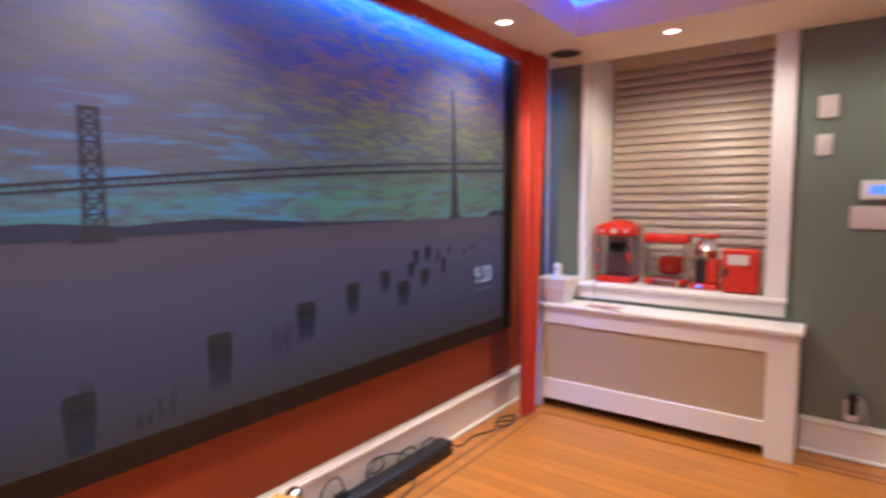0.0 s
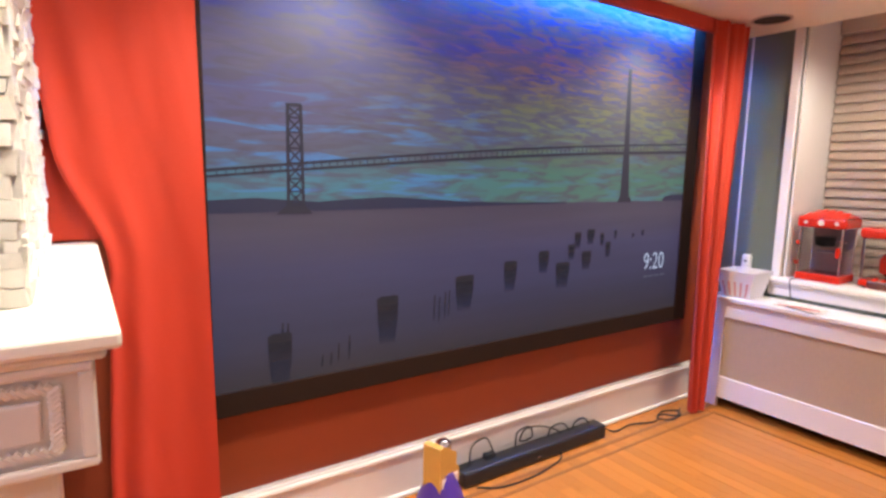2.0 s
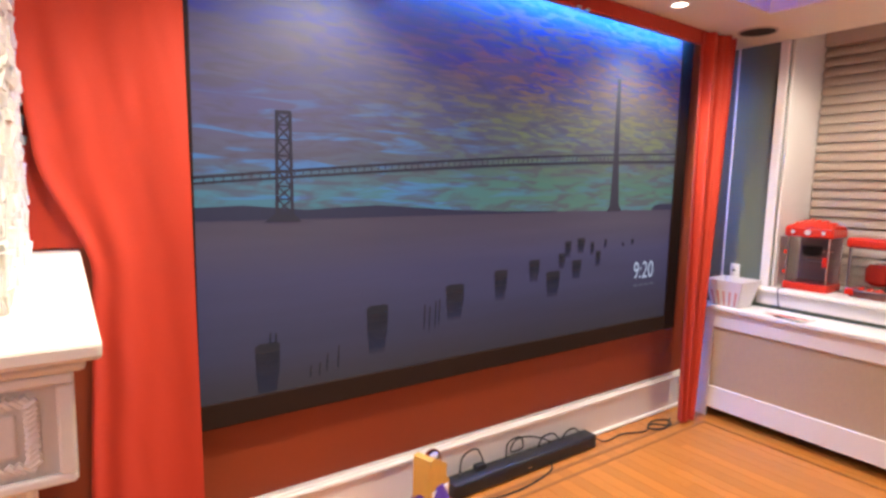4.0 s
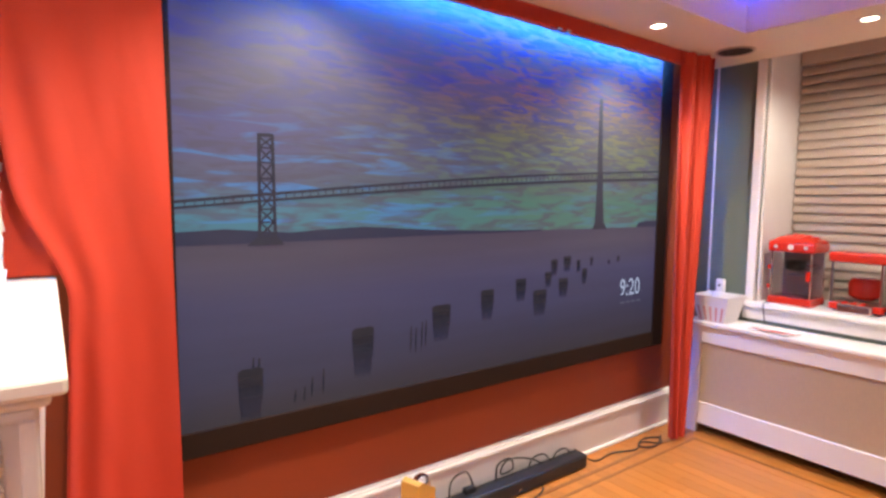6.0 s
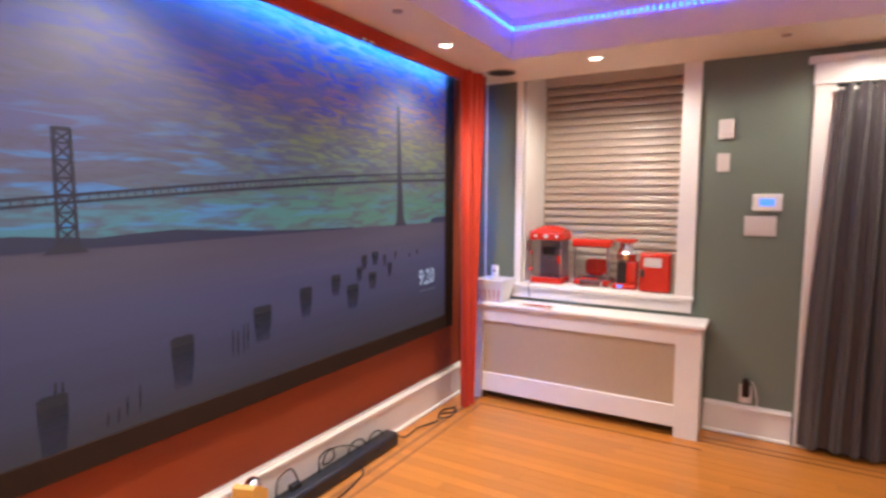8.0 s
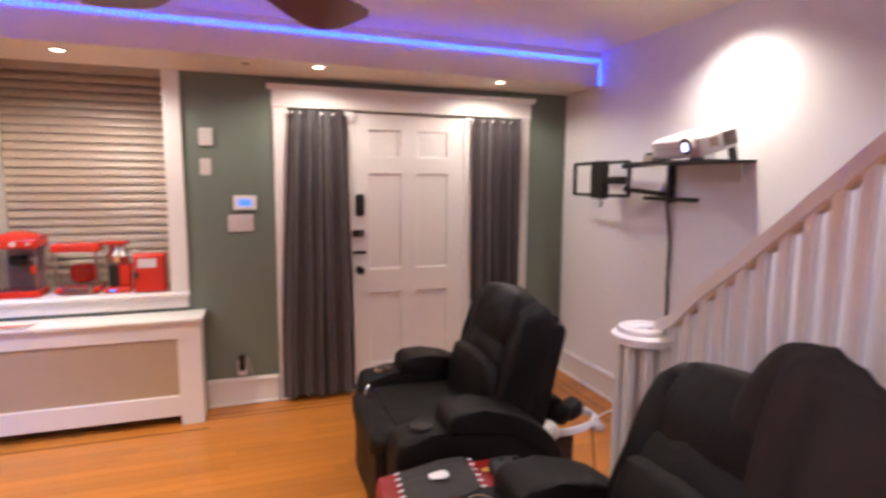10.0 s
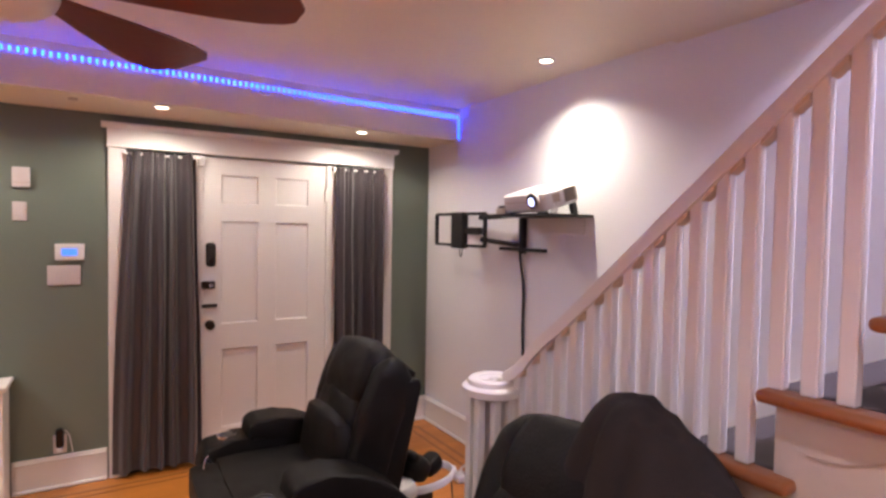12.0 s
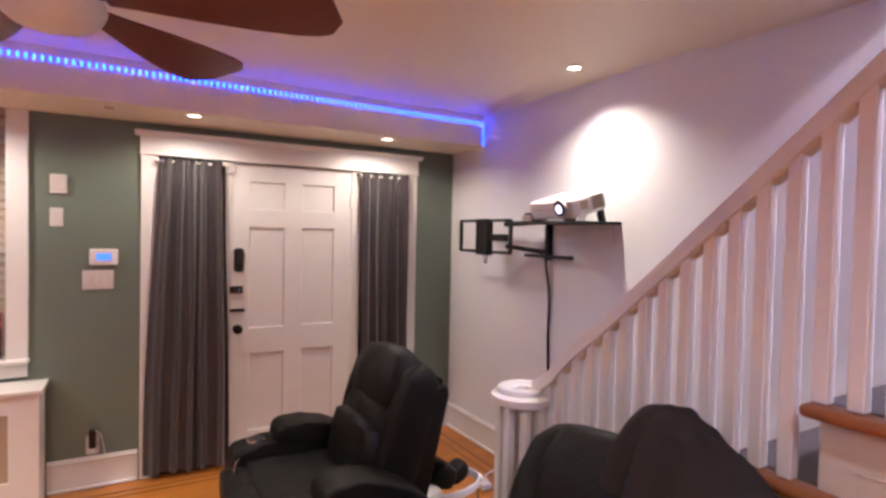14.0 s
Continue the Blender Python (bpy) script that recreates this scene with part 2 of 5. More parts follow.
def setting(name, bm, material, label, category):
    return solo(name, bm, material, label, category, kind="structure", at=(0, 0, 0))


def sheet(fn, nu, nv, thick=0.0):
    """A cloth: fn(u, v) gives a point for u, v from 0 to 1; thick gives it a back."""
    bm = bmesh.new()
    g = [[bm.verts.new(fn(i / nu, j / nv)) for j in range(nv + 1)] for i in range(nu + 1)]
    for i in range(nu):
        for j in range(nv):
            bm.faces.new((g[i][j], g[i + 1][j], g[i + 1][j + 1], g[i][j + 1]))
    if thick:
        bmesh.ops.recalc_face_normals(bm, faces=bm.faces)
        bmesh.ops.solidify(bm, geom=bm.faces[:], thickness=thick)
    return bm


# ---- the room ----
FX0, FX1 = SCREEN_X - 0.1, WALL_X + 0.12
floor = setting("floor", B(FX0, FX1, BACK_Y - 0.1, WALL_Y + 0.12, -0.12, -0.012), JOINT, "honey oak strip floor with dark inlaid border", "floor")

# door wall with openings for the window and the door with its two side lights
WIN = (0.32, 1.385, 0.84, 2.42)
DEEP = 0.52
DOOR = (2.16, 3.93, 0.0, 2.09)
bm = bmesh.new()
for x0, x1, z0, z1 in [(FX0, WIN[0], 0, CEIL), (WIN[0], WIN[1], 0, WIN[2]), (WIN[0], WIN[1], WIN[3], CEIL), (WIN[1], DOOR[0], 0, CEIL), (DOOR[0], DOOR[1], DOOR[3], CEIL), (DOOR[1], FX1, 0, CEIL)]:
    box(bm, x0, x1, WALL_Y, WALL_Y + DEEP, z0, z1)
setting("wall_north", bm, SAGE, "sage green painted wall with window and front door", "wall")
setting("wall_west", B(SCREEN_X - 0.1, SCREEN_X, BACK_Y, WALL_Y, 0, CEIL), RED_WALL, "dark red painted wall behind the projection screen", "wall")
setting("wall_east", B(WALL_X, WALL_X + 0.12, BACK_Y, WALL_Y, 0, CEIL + 1.2), WHITE_WALL, "white painted plaster wall beside the staircase", "wall")
# Back of the room is out of view; this wall is added to close it.
setting("wall_south", B(FX0, FX1, BACK_Y - 0.1, BACK_Y, 0, CEIL + 1.2), WHITE_WALL, "white wall added out of view to close the room", "wall")
setting("wall_outside", B(FX0, FX1, WALL_Y + DEEP + 0.04, WALL_Y + DEEP + 0.08, 0, CEIL), BLACK, "dark night behind the window and door", "backdrop")

# ceiling: high middle, soffits over the screen and the door wall
bm = bmesh.new()
box(bm, FX0, FX1, 0.8, WALL_Y + DEEP, CEIL, CEIL + 0.1)
box(bm, FX0, 3.40, BACK_Y - 0.1, 0.8, CEIL, CEIL + 0.1)
# Unseen stairwell shaft, its edge set to let the added stair lamp in.
box(bm, 3.40, FX1, BACK_Y - 0.1, 0.86, CEIL + 1.2, CEIL + 1.3)
box(bm, 3.34, 3.40, BACK_Y, 0.8, CEIL + 0.1, CEIL + 1.2)
box(bm, 3.34, WALL_X, 0.8, 0.86, CEIL + 0.1, CEIL + 1.2)
box(bm, 2.9, WALL_X, 0.8, 1.645, CEIL - 0.02, CEIL)
setting("ceiling", bm, CEILING, "warm cream painted tray ceiling", "ceiling")
bm = bmesh.new()
prism(bm, [(SCREEN_X, soffit_edge(EDGE_X)), (EDGE_X, soffit_edge(EDGE_X)), (WALL_X, soffit_edge(WALL_X)), (WALL_X, WALL_Y), (SCREEN_X, WALL_Y)], "z", SOFFIT, CEIL)
box(bm, SCREEN_X, EDGE_X, BACK_Y, soffit_edge(EDGE_X), SOFFIT, CEIL)
setting("soffit", bm, CEILING, "dropped cream soffit round the tray ceiling", "soffit")

# skirtings
def skirting(name, x0, x1, y0, y1, side, h=0.20, cap=0.028):
    """Board, cap and shoe along one wall; side is the way it faces."""
    bm = bmesh.new()
    dx, dy = side
    for d, a, b, bev in ((0.018, 0.0, h - 0.03, 0.0), (cap, h - 0.032, h - 0.012, 0.006), (cap - 0.008, h - 0.012, h, 0.004), (0.032, 0.0, 0.022, 0.008)):
        if dx:
            box(bm, x0, x0 + dx * d, y0, y1, a, b, bev)
        else:
            box(bm, x0, x1, y0, y0 + dy * d, a, b, bev)
    setting(name, bm, TRIM, "white moulded wooden skirting board", "baseboard")


skirting("baseboard_west", SCREEN_X, 0, 0.42, WALL_Y - 0.02, (1, 0), 0.24, 0.046)
skirting("baseboard_north", 1.57, 2.05, WALL_Y, 0, (0, -1), 0.20)
skirting("baseboard_north_east", 4.05, WALL_X, WALL_Y, 0, (0, -1), 0.20)
skirting("baseboard_east", WALL_X, 0, 1.80, WALL_Y - 0.03, (-1, 0), 0.20)

# window
win = thing("window", (0.86, WALL_Y, 0.73), "white-trimmed window with deep reveal and sill", "window", kind="structure")
x0, x1, z0, z1 = WIN
part("casing", B(x0 - 0.05, x0, WALL_Y - 0.022, WALL_Y + 0.02, 0.83, SOFFIT, 0.004), TRIM, win)
part("casing", B(x1, x1 + 0.10, WALL_Y - 0.022, WALL_Y + 0.02, 0.83, SOFFIT, 0.004), TRIM, win)
part("reveal", B(x0, x0 + 0.012, WALL_Y + 0.02, WALL_Y + DEEP - 0.01, z0, z1), TRIM, win)
part("reveal", B(x1 - 0.012, x1, WALL_Y + 0.02, WALL_Y + DEEP - 0.01, z0, z1), TRIM, win)
part("head", B(x0 + 0.012, x1 - 0.012, WALL_Y + 0.003, WALL_Y + DEEP - 0.01, z1 - 0.012, z1), TRIM, win)
part("window_sill", B(x0 - 0.075, x1 + 0.105, WALL_Y - 0.055, WALL_Y + DEEP - 0.01, 0.815, 0.842, 0.008), TRIM, win)
part("apron", B(x0 - 0.06, x1 + 0.095, WALL_Y - 0.022, WALL_Y - 0.001, 0.735, 0.815, 0.004), TRIM, win)
fr = part("window_frame", B(x0 + 0.012, x1 - 0.012, WALL_Y + DEEP - 0.04, WALL_Y + DEEP - 0.025, 1.52, 1.56), TRIM, win)
part("pane", B(x0 + 0.012, x1 - 0.012, WALL_Y + DEEP - 0.02, WALL_Y + DEEP - 0.015, z0, z1 - 0.012), BLACK, win, "dark night window glass")

BY = WALL_Y + 0.43
blind = thing("window_blind", (0.86, BY, 0.845), "beige faux-wood slatted venetian blind, nearly closed", "blind")
part("headrail", B(x0 + 0.016, x1 - 0.016, BY - 0.035, BY + 0.035, 2.315, 2.405, 0.006), SLAT, blind)
tilt = pose(0, 0, 0, 66, 0, 0)
n_slat = 25
for k in range(n_slat):
    z = 0.898 + k * 0.0577
    bm = bmesh.new()
    arc = [(0.0318 * a, 0.0065 * (1 - a * a)) for a in (-1, -0.6, -0.2, 0.2, 0.6, 1)]
    prism(bm, arc + [(p, q - 0.003) for p, q in arc[::-1]], "x", x0 + 0.016, x1 - 0.016)
    bmesh.ops.transform(bm, matrix=Matrix.Translation((0, BY, z)) @ tilt, verts=bm.verts)
    part("slat", bm, SLAT, blind)
for x in (0.50, 0.86, 1.22):
    part("ladder_cord", rod(bmesh.new(), (x, BY - 0.034, 0.87), (x, BY - 0.034, 2.32), 0.0018, seg=6), SLAT, blind)
part("bottom_rail", B(x0 + 0.016, x1 - 0.016, BY - 0.025, BY + 0.025, 0.846, 0.866, 0.004), SLAT, blind)

# front door in its frame
dr = thing("door_frame", (3.04, WALL_Y, 0.0), "white panelled door surround with moulded head and side lights", "door frame", kind="structure")
part("casing", B(2.06, 2.16, WALL_Y - 0.026, WALL_Y + 0.02, 0, 2.095, 0.005), TRIM, dr)
part("casing", B(3.93, 4.025, WALL_Y - 0.026, WALL_Y + 0.02, 0, 2.095, 0.005), TRIM, dr)
part("head_board", B(2.055, 4.03, WALL_Y - 0.034, WALL_Y + 0.02, 2.095, 2.215, 0.004), TRIM, dr)
part("crown", prism(bmesh.new(), [(WALL_Y, 2.215), (WALL_Y - 0.04, 2.215), (WALL_Y - 0.05, 2.226), (WALL_Y - 0.065, 2.232), (WALL_Y - 0.068, 2.246), (WALL_Y, 2.246)], "x", 2.025, 4.06), TRIM, dr)
part("bead", B(2.05, 4.035, WALL_Y - 0.042, WALL_Y - 0.034, 2.095, 2.108, 0.003), TRIM, dr)
part("mullion", B(2.545, 2.61, WALL_Y - 0.010, WALL_Y + 0.10, 0, 2.09, 0.006), TRIM, dr)
part("mullion", B(3.475, 3.55, WALL_Y - 0.010, WALL_Y + 0.10, 0, 2.09, 0.006), TRIM, dr)
part("side_light", B(2.16, 2.545, WALL_Y + 0.07, WALL_Y + 0.08, 0.0, 2.09), BLACK, dr)
part("side_light", B(3.55, 3.93, WALL_Y + 0.07, WALL_Y + 0.08, 0.0, 2.09), BLACK, dr)

DX0, DX1 = 2.612, 3.473
door = thing("front_door", ((DX0 + DX1) / 2, WALL_Y, 0.0), "white painted six-panel front door, closed", "door")
bm = bmesh.new()
yf, yb = WALL_Y + 0.003, WALL_Y + 0.045
pans = []
for a, b in ((2.726, 2.977), (3.097, 3.343)):
    for c, d in ((0.20, 0.757), (0.932, 1.649), (1.77, 1.968)):
        pans.append((a, b, c, d))
xs = [DX0, 2.726, 2.977, 3.097, 3.343, DX1]
for i in (0, 2, 4):
    box(bm, xs[i], xs[i + 1], yf, yb, 0.008, 2.085)
for a, b in ((2.726, 2.977), (3.097, 3.343)):
    for c, d in ((0.008, 0.20), (0.757, 0.932), (1.649, 1.77), (1.968, 2.085)):
        box(bm, a, b, yf, yb, c, d)
part("door_leaf", bm, TRIM, door)
for a, b, c, d in pans:
    bm = bmesh.new()
    box(bm, a, b, yf + 0.016, yb - 0.004, c, d)
    outer = [(a, c), (b, c), (b, d), (a, d)]
    for k in range(4):
        (px, pz), (qx, qz) = outer[k], outer[(k + 1) % 4]
        tube(bm, [(px, yf + 0.010, pz), (qx, yf + 0.010, qz)], 0.009, 6)
    part("door_panel", bm, TRIM, door)
keypad = part("smart_lock", B(2.626, 2.688, WALL_Y - 0.028, yf, 1.335, 1.50, 0.022, 4), BLACK, door, "black electronic keypad lock")
part("keypad_dial", rod(bmesh.new(), (2.657, WALL_Y - 0.034, 1.375), (2.657, WALL_Y - 0.026, 1.375), 0.018), BRONZE, keypad)
part("deadbolt", B(2.60, 2.685, WALL_Y - 0.022, yf, 1.185, 1.235, 0.006), BRONZE, door, "dark bronze surface bolt")
part("bolt_knob", rod(bmesh.new(), (2.655, WALL_Y - 0.05, 1.21), (2.655, WALL_Y - 0.02, 1.21), 0.014), CHROME, door)
part("slide_bolt", B(2.60, 2.70, WALL_Y - 0.016, yf, 1.055, 1.077, 0.004), BRONZE, door)
part("door_knob", lathe(bmesh.new(), [(0.030, 0.0), (0.030, 0.006), (0.012, 0.010), (0.012, 0.03), (0.026, 0.036), (0.031, 0.05), (0.024, 0.062), (0.004, 0.066)], 20, Matrix.Translation((2.652, yf, 0.935)) @ pose(0, 0, 0, 90)), BRONZE, door, "dark bronze round knob", smooth=True)
for z in (0.25, 1.05, 1.86):
    part("hinge", B(3.462, 3.484, WALL_Y - 0.014, yf, z - 0.05, z + 0.05, 0.004), TRIM, door)
sensor = solo("door_sensor", B(2.575, 2.618, WALL_Y - 0.04, WALL_Y - 0.0105, 2.01, 2.085, 0.006), WHITE_PLASTIC, "small white plastic alarm sensor beside the door", "sensor")

# recessed lamps, the six added fill lamps among them, and ceiling fittings
for x, y, z in LAMPS:
    dl = thing("downlight", (x, y, z), "round recessed downlight with white trim, lit, in a set with added fill lamps", "downlight", "ceiling downlights")
    part("trim_ring", lathe(bmesh.new(), [(0.030, 0.0), (0.050, -0.001), (0.052, -0.005), (0.040, -0.009), (0.034, -0.006)], 28, Matrix.Translation((x, y, z)), caps=False), TRIM, dl, smooth=True)
    part("lens", lathe(bmesh.new(), [(0.001, -0.0045), (0.034, -0.0045), (0.036, -0.002), (0.001, -0.002)], 24, Matrix.Translation((x, y, z))), LAMP, dl)
sp = thing("ceiling_speaker", (0.28, 3.68, SOFFIT), "round flush ceiling speaker with grey mesh grille", "speaker")
part("rim", lathe(bmesh.new(), [(0.088, 0.0), (0.088, -0.006), (0.100, -0.006), (0.102, 0.0)], 36, Matrix.Translation((0.28, 3.68, SOFFIT))), SLAT, sp)
part("grille", lathe(bmesh.new(), [(0.001, -0.003), (0.088, -0.003), (0.088, -0.001), (0.001, -0.001)], 36, Matrix.Translation((0.28, 3.68, SOFFIT))), GREY_PRINT, sp)
for x, y in ((0.36, 2.35), (1.9, 3.62)):
    solo("sprinkler_cover", lathe(bmesh.new(), [(0.001, 0.0), (0.025, 0.0), (0.022, -0.008), (0.001, -0.010)], 20, Matrix.Translation((x, y, SOFFIT))), SLAT, "small round beige ceiling cover plate", "cover plate")

# blue light strips on the soffit's faces
LED_Z = 2.478
strip = thing("led_strip", (2.4, soffit_edge(2.4), LED_Z), "blue glowing adhesive light strip along the soffit", "light strip")
bm = bmesh.new()
ang = math.atan(0.035)
L = (WALL_X - EDGE_X) / math.cos(ang)
mm = Matrix.Translation((EDGE_X, soffit_edge(EDGE_X), LED_Z)) @ pose(0, 0, 0, 0, 0, math.degrees(ang))
box(bm, 0, L, -0.004, -0.001, -0.006, 0.006, m=mm)
box(bm, EDGE_X + 0.001, EDGE_X + 0.004, BACK_Y, soffit_edge(EDGE_X), LED_Z - 0.006, LED_Z + 0.006)
box(bm, L - 0.016, L - 0.004, -0.004, -0.001, SOFFIT + 0.01 - LED_Z, -0.01, m=mm)
part("tape", bm, WHITE_PLASTIC, strip)
# Diodes stand taller than the tape: the shape carries their glow on the soffit.
bm = bmesh.new()
k = 0.01
while k < L:
    box(bm, k, k + 0.008, -0.008, -0.0042, -0.013, 0.011, m=mm)
    k += 0.0333
y = soffit_edge(EDGE_X) - 0.02
while y > BACK_Y:
    box(bm, EDGE_X + 0.0042, EDGE_X + 0.008, y - 0.008, y, LED_Z - 0.011, LED_Z + 0.011)
    y -= 0.0333
for j in range(5):
    z = SOFFIT + 0.015 + j * 0.031 - LED_Z
    box(bm, L - 0.015, L - 0.005, -0.008, -0.0042, z, z + 0.012, m=mm)
tagged(part("diode_streak_row", bm, LED, strip, "blue glowing diodes stretched to carry their glow streaks"), kind="stuff")
clip = solo("strip_receiver", tube(bmesh.new(), curve_pts([(2.86, soffit_edge(2.86) - 0.006, 2.47), (2.87, soffit_edge(2.86) - 0.02, 2.43), (2.90, soffit_edge(2.86) - 0.02, 2.425), (2.91, soffit_edge(2.86) - 0.006, 2.445)]), 0.006), WHITE_PLASTIC, "small white infrared receiver lead hanging from the strip", "receiver")

# ---- the screen wall ----
SY0, SY1, SZ0, SZ1 = 0.808, 3.415, 0.665, 2.262
scr = thing("projection_screen", (0, 2.13, 0.575), "large fixed projection screen showing a bridge at dusk", "projection screen")
bm = bmesh.new()
for y0, y1, z0, z1 in ((0.780, SY0, 0.575, 2.27), (SY1, 3.52, 0.575, 2.27), (SY0, SY1, 0.575, SZ0), (SY0, SY1, SZ1, 2.27)):
    box(bm, SCREEN_X + 0.004, 0.006, y0, y1, z0, z1, 0.004)
part("frame", bm, BORDER, scr, "black velvet border")


def picture_material():
    """Dusk sky with streaked clouds over calm water, as the screen shows it."""
    n = Nodes("self_lit_picture")
    tc = n.add("ShaderNodeTexCoord")
    sep = n.add("ShaderNodeSeparateXYZ")
    n.link(tc.outputs["Object"], sep.inputs[0])

    def ramp(src, lo, hi, stops):
        mr = n.add("ShaderNodeMapRange")
        mr.inputs["From Min"].default_value, mr.inputs["From Max"].default_value = lo, hi
        n.link(src, mr.inputs[0])
        r = n.add("ShaderNodeValToRGB")
        while len(r.color_ramp.elements) < len(stops):
            r.color_ramp.elements.new(0.5)
        for e, (p, c) in zip(r.color_ramp.elements, stops):
            e.position, e.color = p, c
        n.link(mr.outputs[0], r.inputs[0])
        return r.outputs[0]

    def mixc(f, a, b):
        m = n.t.nodes.new("ShaderNodeMix")
        m.data_type = "RGBA"
        for s, v in ((0, f), (6, a), (7, b)):
            if isinstance(v, (tuple, float)):
                m.inputs[s].default_value = v
            else:
                n.link(v, m.inputs[s])
        return m.outputs[2]

    def noise_at(scale, stretch, detail=5.0, turn=0.0, shift=0.0, warp=0.0):
        mp = n.add("ShaderNodeMapping")
        mp.inputs["Scale"].default_value = stretch
        mp.inputs["Rotation"].default_value = (radians(turn), 0, 0)
        mp.inputs["Location"].default_value = (shift, shift, shift)
        n.link(tc.outputs["Object"], mp.inputs[0])
        t = n.add("ShaderNodeTexNoise", Scale=scale, Detail=detail, Distortion=warp)
        n.link(mp.outputs[0], t.inputs["Vector"])
        return t.outputs[0]

    z, y = sep.outputs["Z"], sep.outputs["Y"]
    sky_left = ramp(z, 1.30, 2.24, [(0.0, srgb(62, 132, 150)), (0.10, srgb(70, 140, 168)), (0.20, srgb(92, 96, 128)), (0.38, srgb(102, 92, 132)), (0.62, srgb(98, 80, 112)), (1.0, srgb(56, 58, 122))])
    sky_right = ramp(z, 1.30, 2.24, [(0.0, srgb(78, 130, 118)), (0.14, srgb(72, 128, 112)), (0.28, srgb(92, 98, 96)), (0.46, srgb(104, 106, 84)), (0.66, srgb(112, 78, 92)), (0.86, srgb(66, 50, 124)), (1.0, srgb(18, 36, 150))])
    side = ramp(y, 1.1, 2.3, [(0.0, (0, 0, 0, 1)), (1.0, (1, 1, 1, 1))])
    sky = mixc(side, sky_left, sky_right)
    deep = ramp(noise_at(4.6, (1, 0.5, 1.4), 12.0, 18, 3.1, 0.8), 0.38, 0.64, [(0.0, (0, 0, 0, 1)), (1.0, (1, 1, 1, 1))])
    high = ramp(z, 1.46, 2.10, [(0.0, (0, 0, 0, 1)), (1.0, (0.9, 0.9, 0.9, 1))])
    gate = n.add("ShaderNodeMath")
    gate.operation = "MULTIPLY"
    n.link(deep, gate.inputs[0])
    n.link(high, gate.inputs[1])
    sky = mixc(gate.outputs[0], sky, srgb(20, 30, 160))
    warm = ramp(noise_at(30.0, (1, 0.26, 1.5), 12.0, -22, 1.7, 0.7), 0.45, 0.58, [(0.0, (0, 0, 0, 1)), (1.0, (0.85, 0.85, 0.85, 1))])
    tone = ramp(z, 1.55, 2.05, [(0.0, srgb(112, 140, 88)), (0.45, srgb(138, 124, 66)), (0.8, srgb(150, 84, 62)), (1.0, srgb(140, 74, 70))])
    gw = n.add("ShaderNodeMath")
    gw.operation = "MULTIPLY"
    n.link(warm, gw.inputs[0])
    wz = n.add("ShaderNodeMath")
    wz.operation = "MULTIPLY"
    n.link(side, wz.inputs[0])
    n.link(ramp(z, 1.46, 1.66, [(0.0, (0.12, 0.12, 0.12, 1)), (1.0, (1, 1, 1, 1))]), wz.inputs[1])
    n.link(wz.outputs[0], gw.inputs[1])
    sky = mixc(gw.outputs[0], sky, tone)
    streak = ramp(noise_at(13.0, (1, 0.24, 1.9), 14.0, 14, 5.3, 0.7), 0.52, 0.62, [(0.0, (0, 0, 0, 1)), (1.0, (0.85, 0.85, 0.85, 1))])
    low = ramp(z, 1.34, 1.78, [(0.0, (1, 1, 1, 1)), (0.55, (0.75, 0.75, 0.75, 1)), (1.0, (0, 0, 0, 1))])
    gs = n.add("ShaderNodeMath")
    gs.operation = "MULTIPLY"
    n.link(streak, gs.inputs[0])
    fade = n.add("ShaderNodeMath")
    fade.operation = "MULTIPLY"
    n.link(low, fade.inputs[0])
    n.link(ramp(y, 1.3, 2.3, [(0.0, (1, 1, 1, 1)), (1.0, (0.22, 0.22, 0.22, 1))]), fade.inputs[1])
    n.link(fade.outputs[0], gs.inputs[1])
    sky = mixc(gs.outputs[0], sky, srgb(66, 150, 232))
    veil = ramp(noise_at(22.0, (1, 0.26, 1.5), 14.0, 12, 9.3, 0.9), 0.46, 0.60, [(0.0, (0, 0, 0, 1)), (1.0, (0.62, 0.62, 0.62, 1))])
    sky = mixc(veil, sky, srgb(86, 72, 96))
    water = ramp(z, 0.66, 1.30, [(0.0, srgb(36, 34, 48)), (0.30, srgb(46, 49, 88)), (0.65, srgb(62, 60, 106)), (0.90, srgb(82, 70, 98)), (1.0, srgb(76, 64, 92))])
    ripple = ramp(noise_at(3.0, (1, 0.25, 4.0), 5.0, 0, 2.2), 0.3, 0.7, [(0.0, (0.88, 0.88, 0.88, 1)), (1.0, (1.1, 1.1, 1.1, 1))])
    mul = n.t.nodes.new("ShaderNodeMix")
    mul.data_type, mul.blend_type = "RGBA", "MULTIPLY"
    mul.inputs[0].default_value = 1.0
    n.link(water, mul.inputs[6])
    n.link(ripple, mul.inputs[7])
    above = n.add("ShaderNodeMath")
    above.operation = "GREATER_THAN"
    above.inputs[1].default_value = 1.30
    n.link(z, above.inputs[0])
    final = mixc(above.outputs[0], mul.outputs[2], sky)
    n.b.inputs["Base Color"].default_value = (0.030, 0.030, 0.030, 1)
    n.b.inputs["Roughness"].default_value = 0.85
    n.b.inputs["Specular IOR Level"].default_value = 0.08
    # The screen emits the picture itself, in place of the projector's light.
    n.link(final, n.b.inputs["Emission Color"])
    n.b.inputs["Emission Strength"].default_value = PICTURE
    return n.m


PICTURE = 0.62


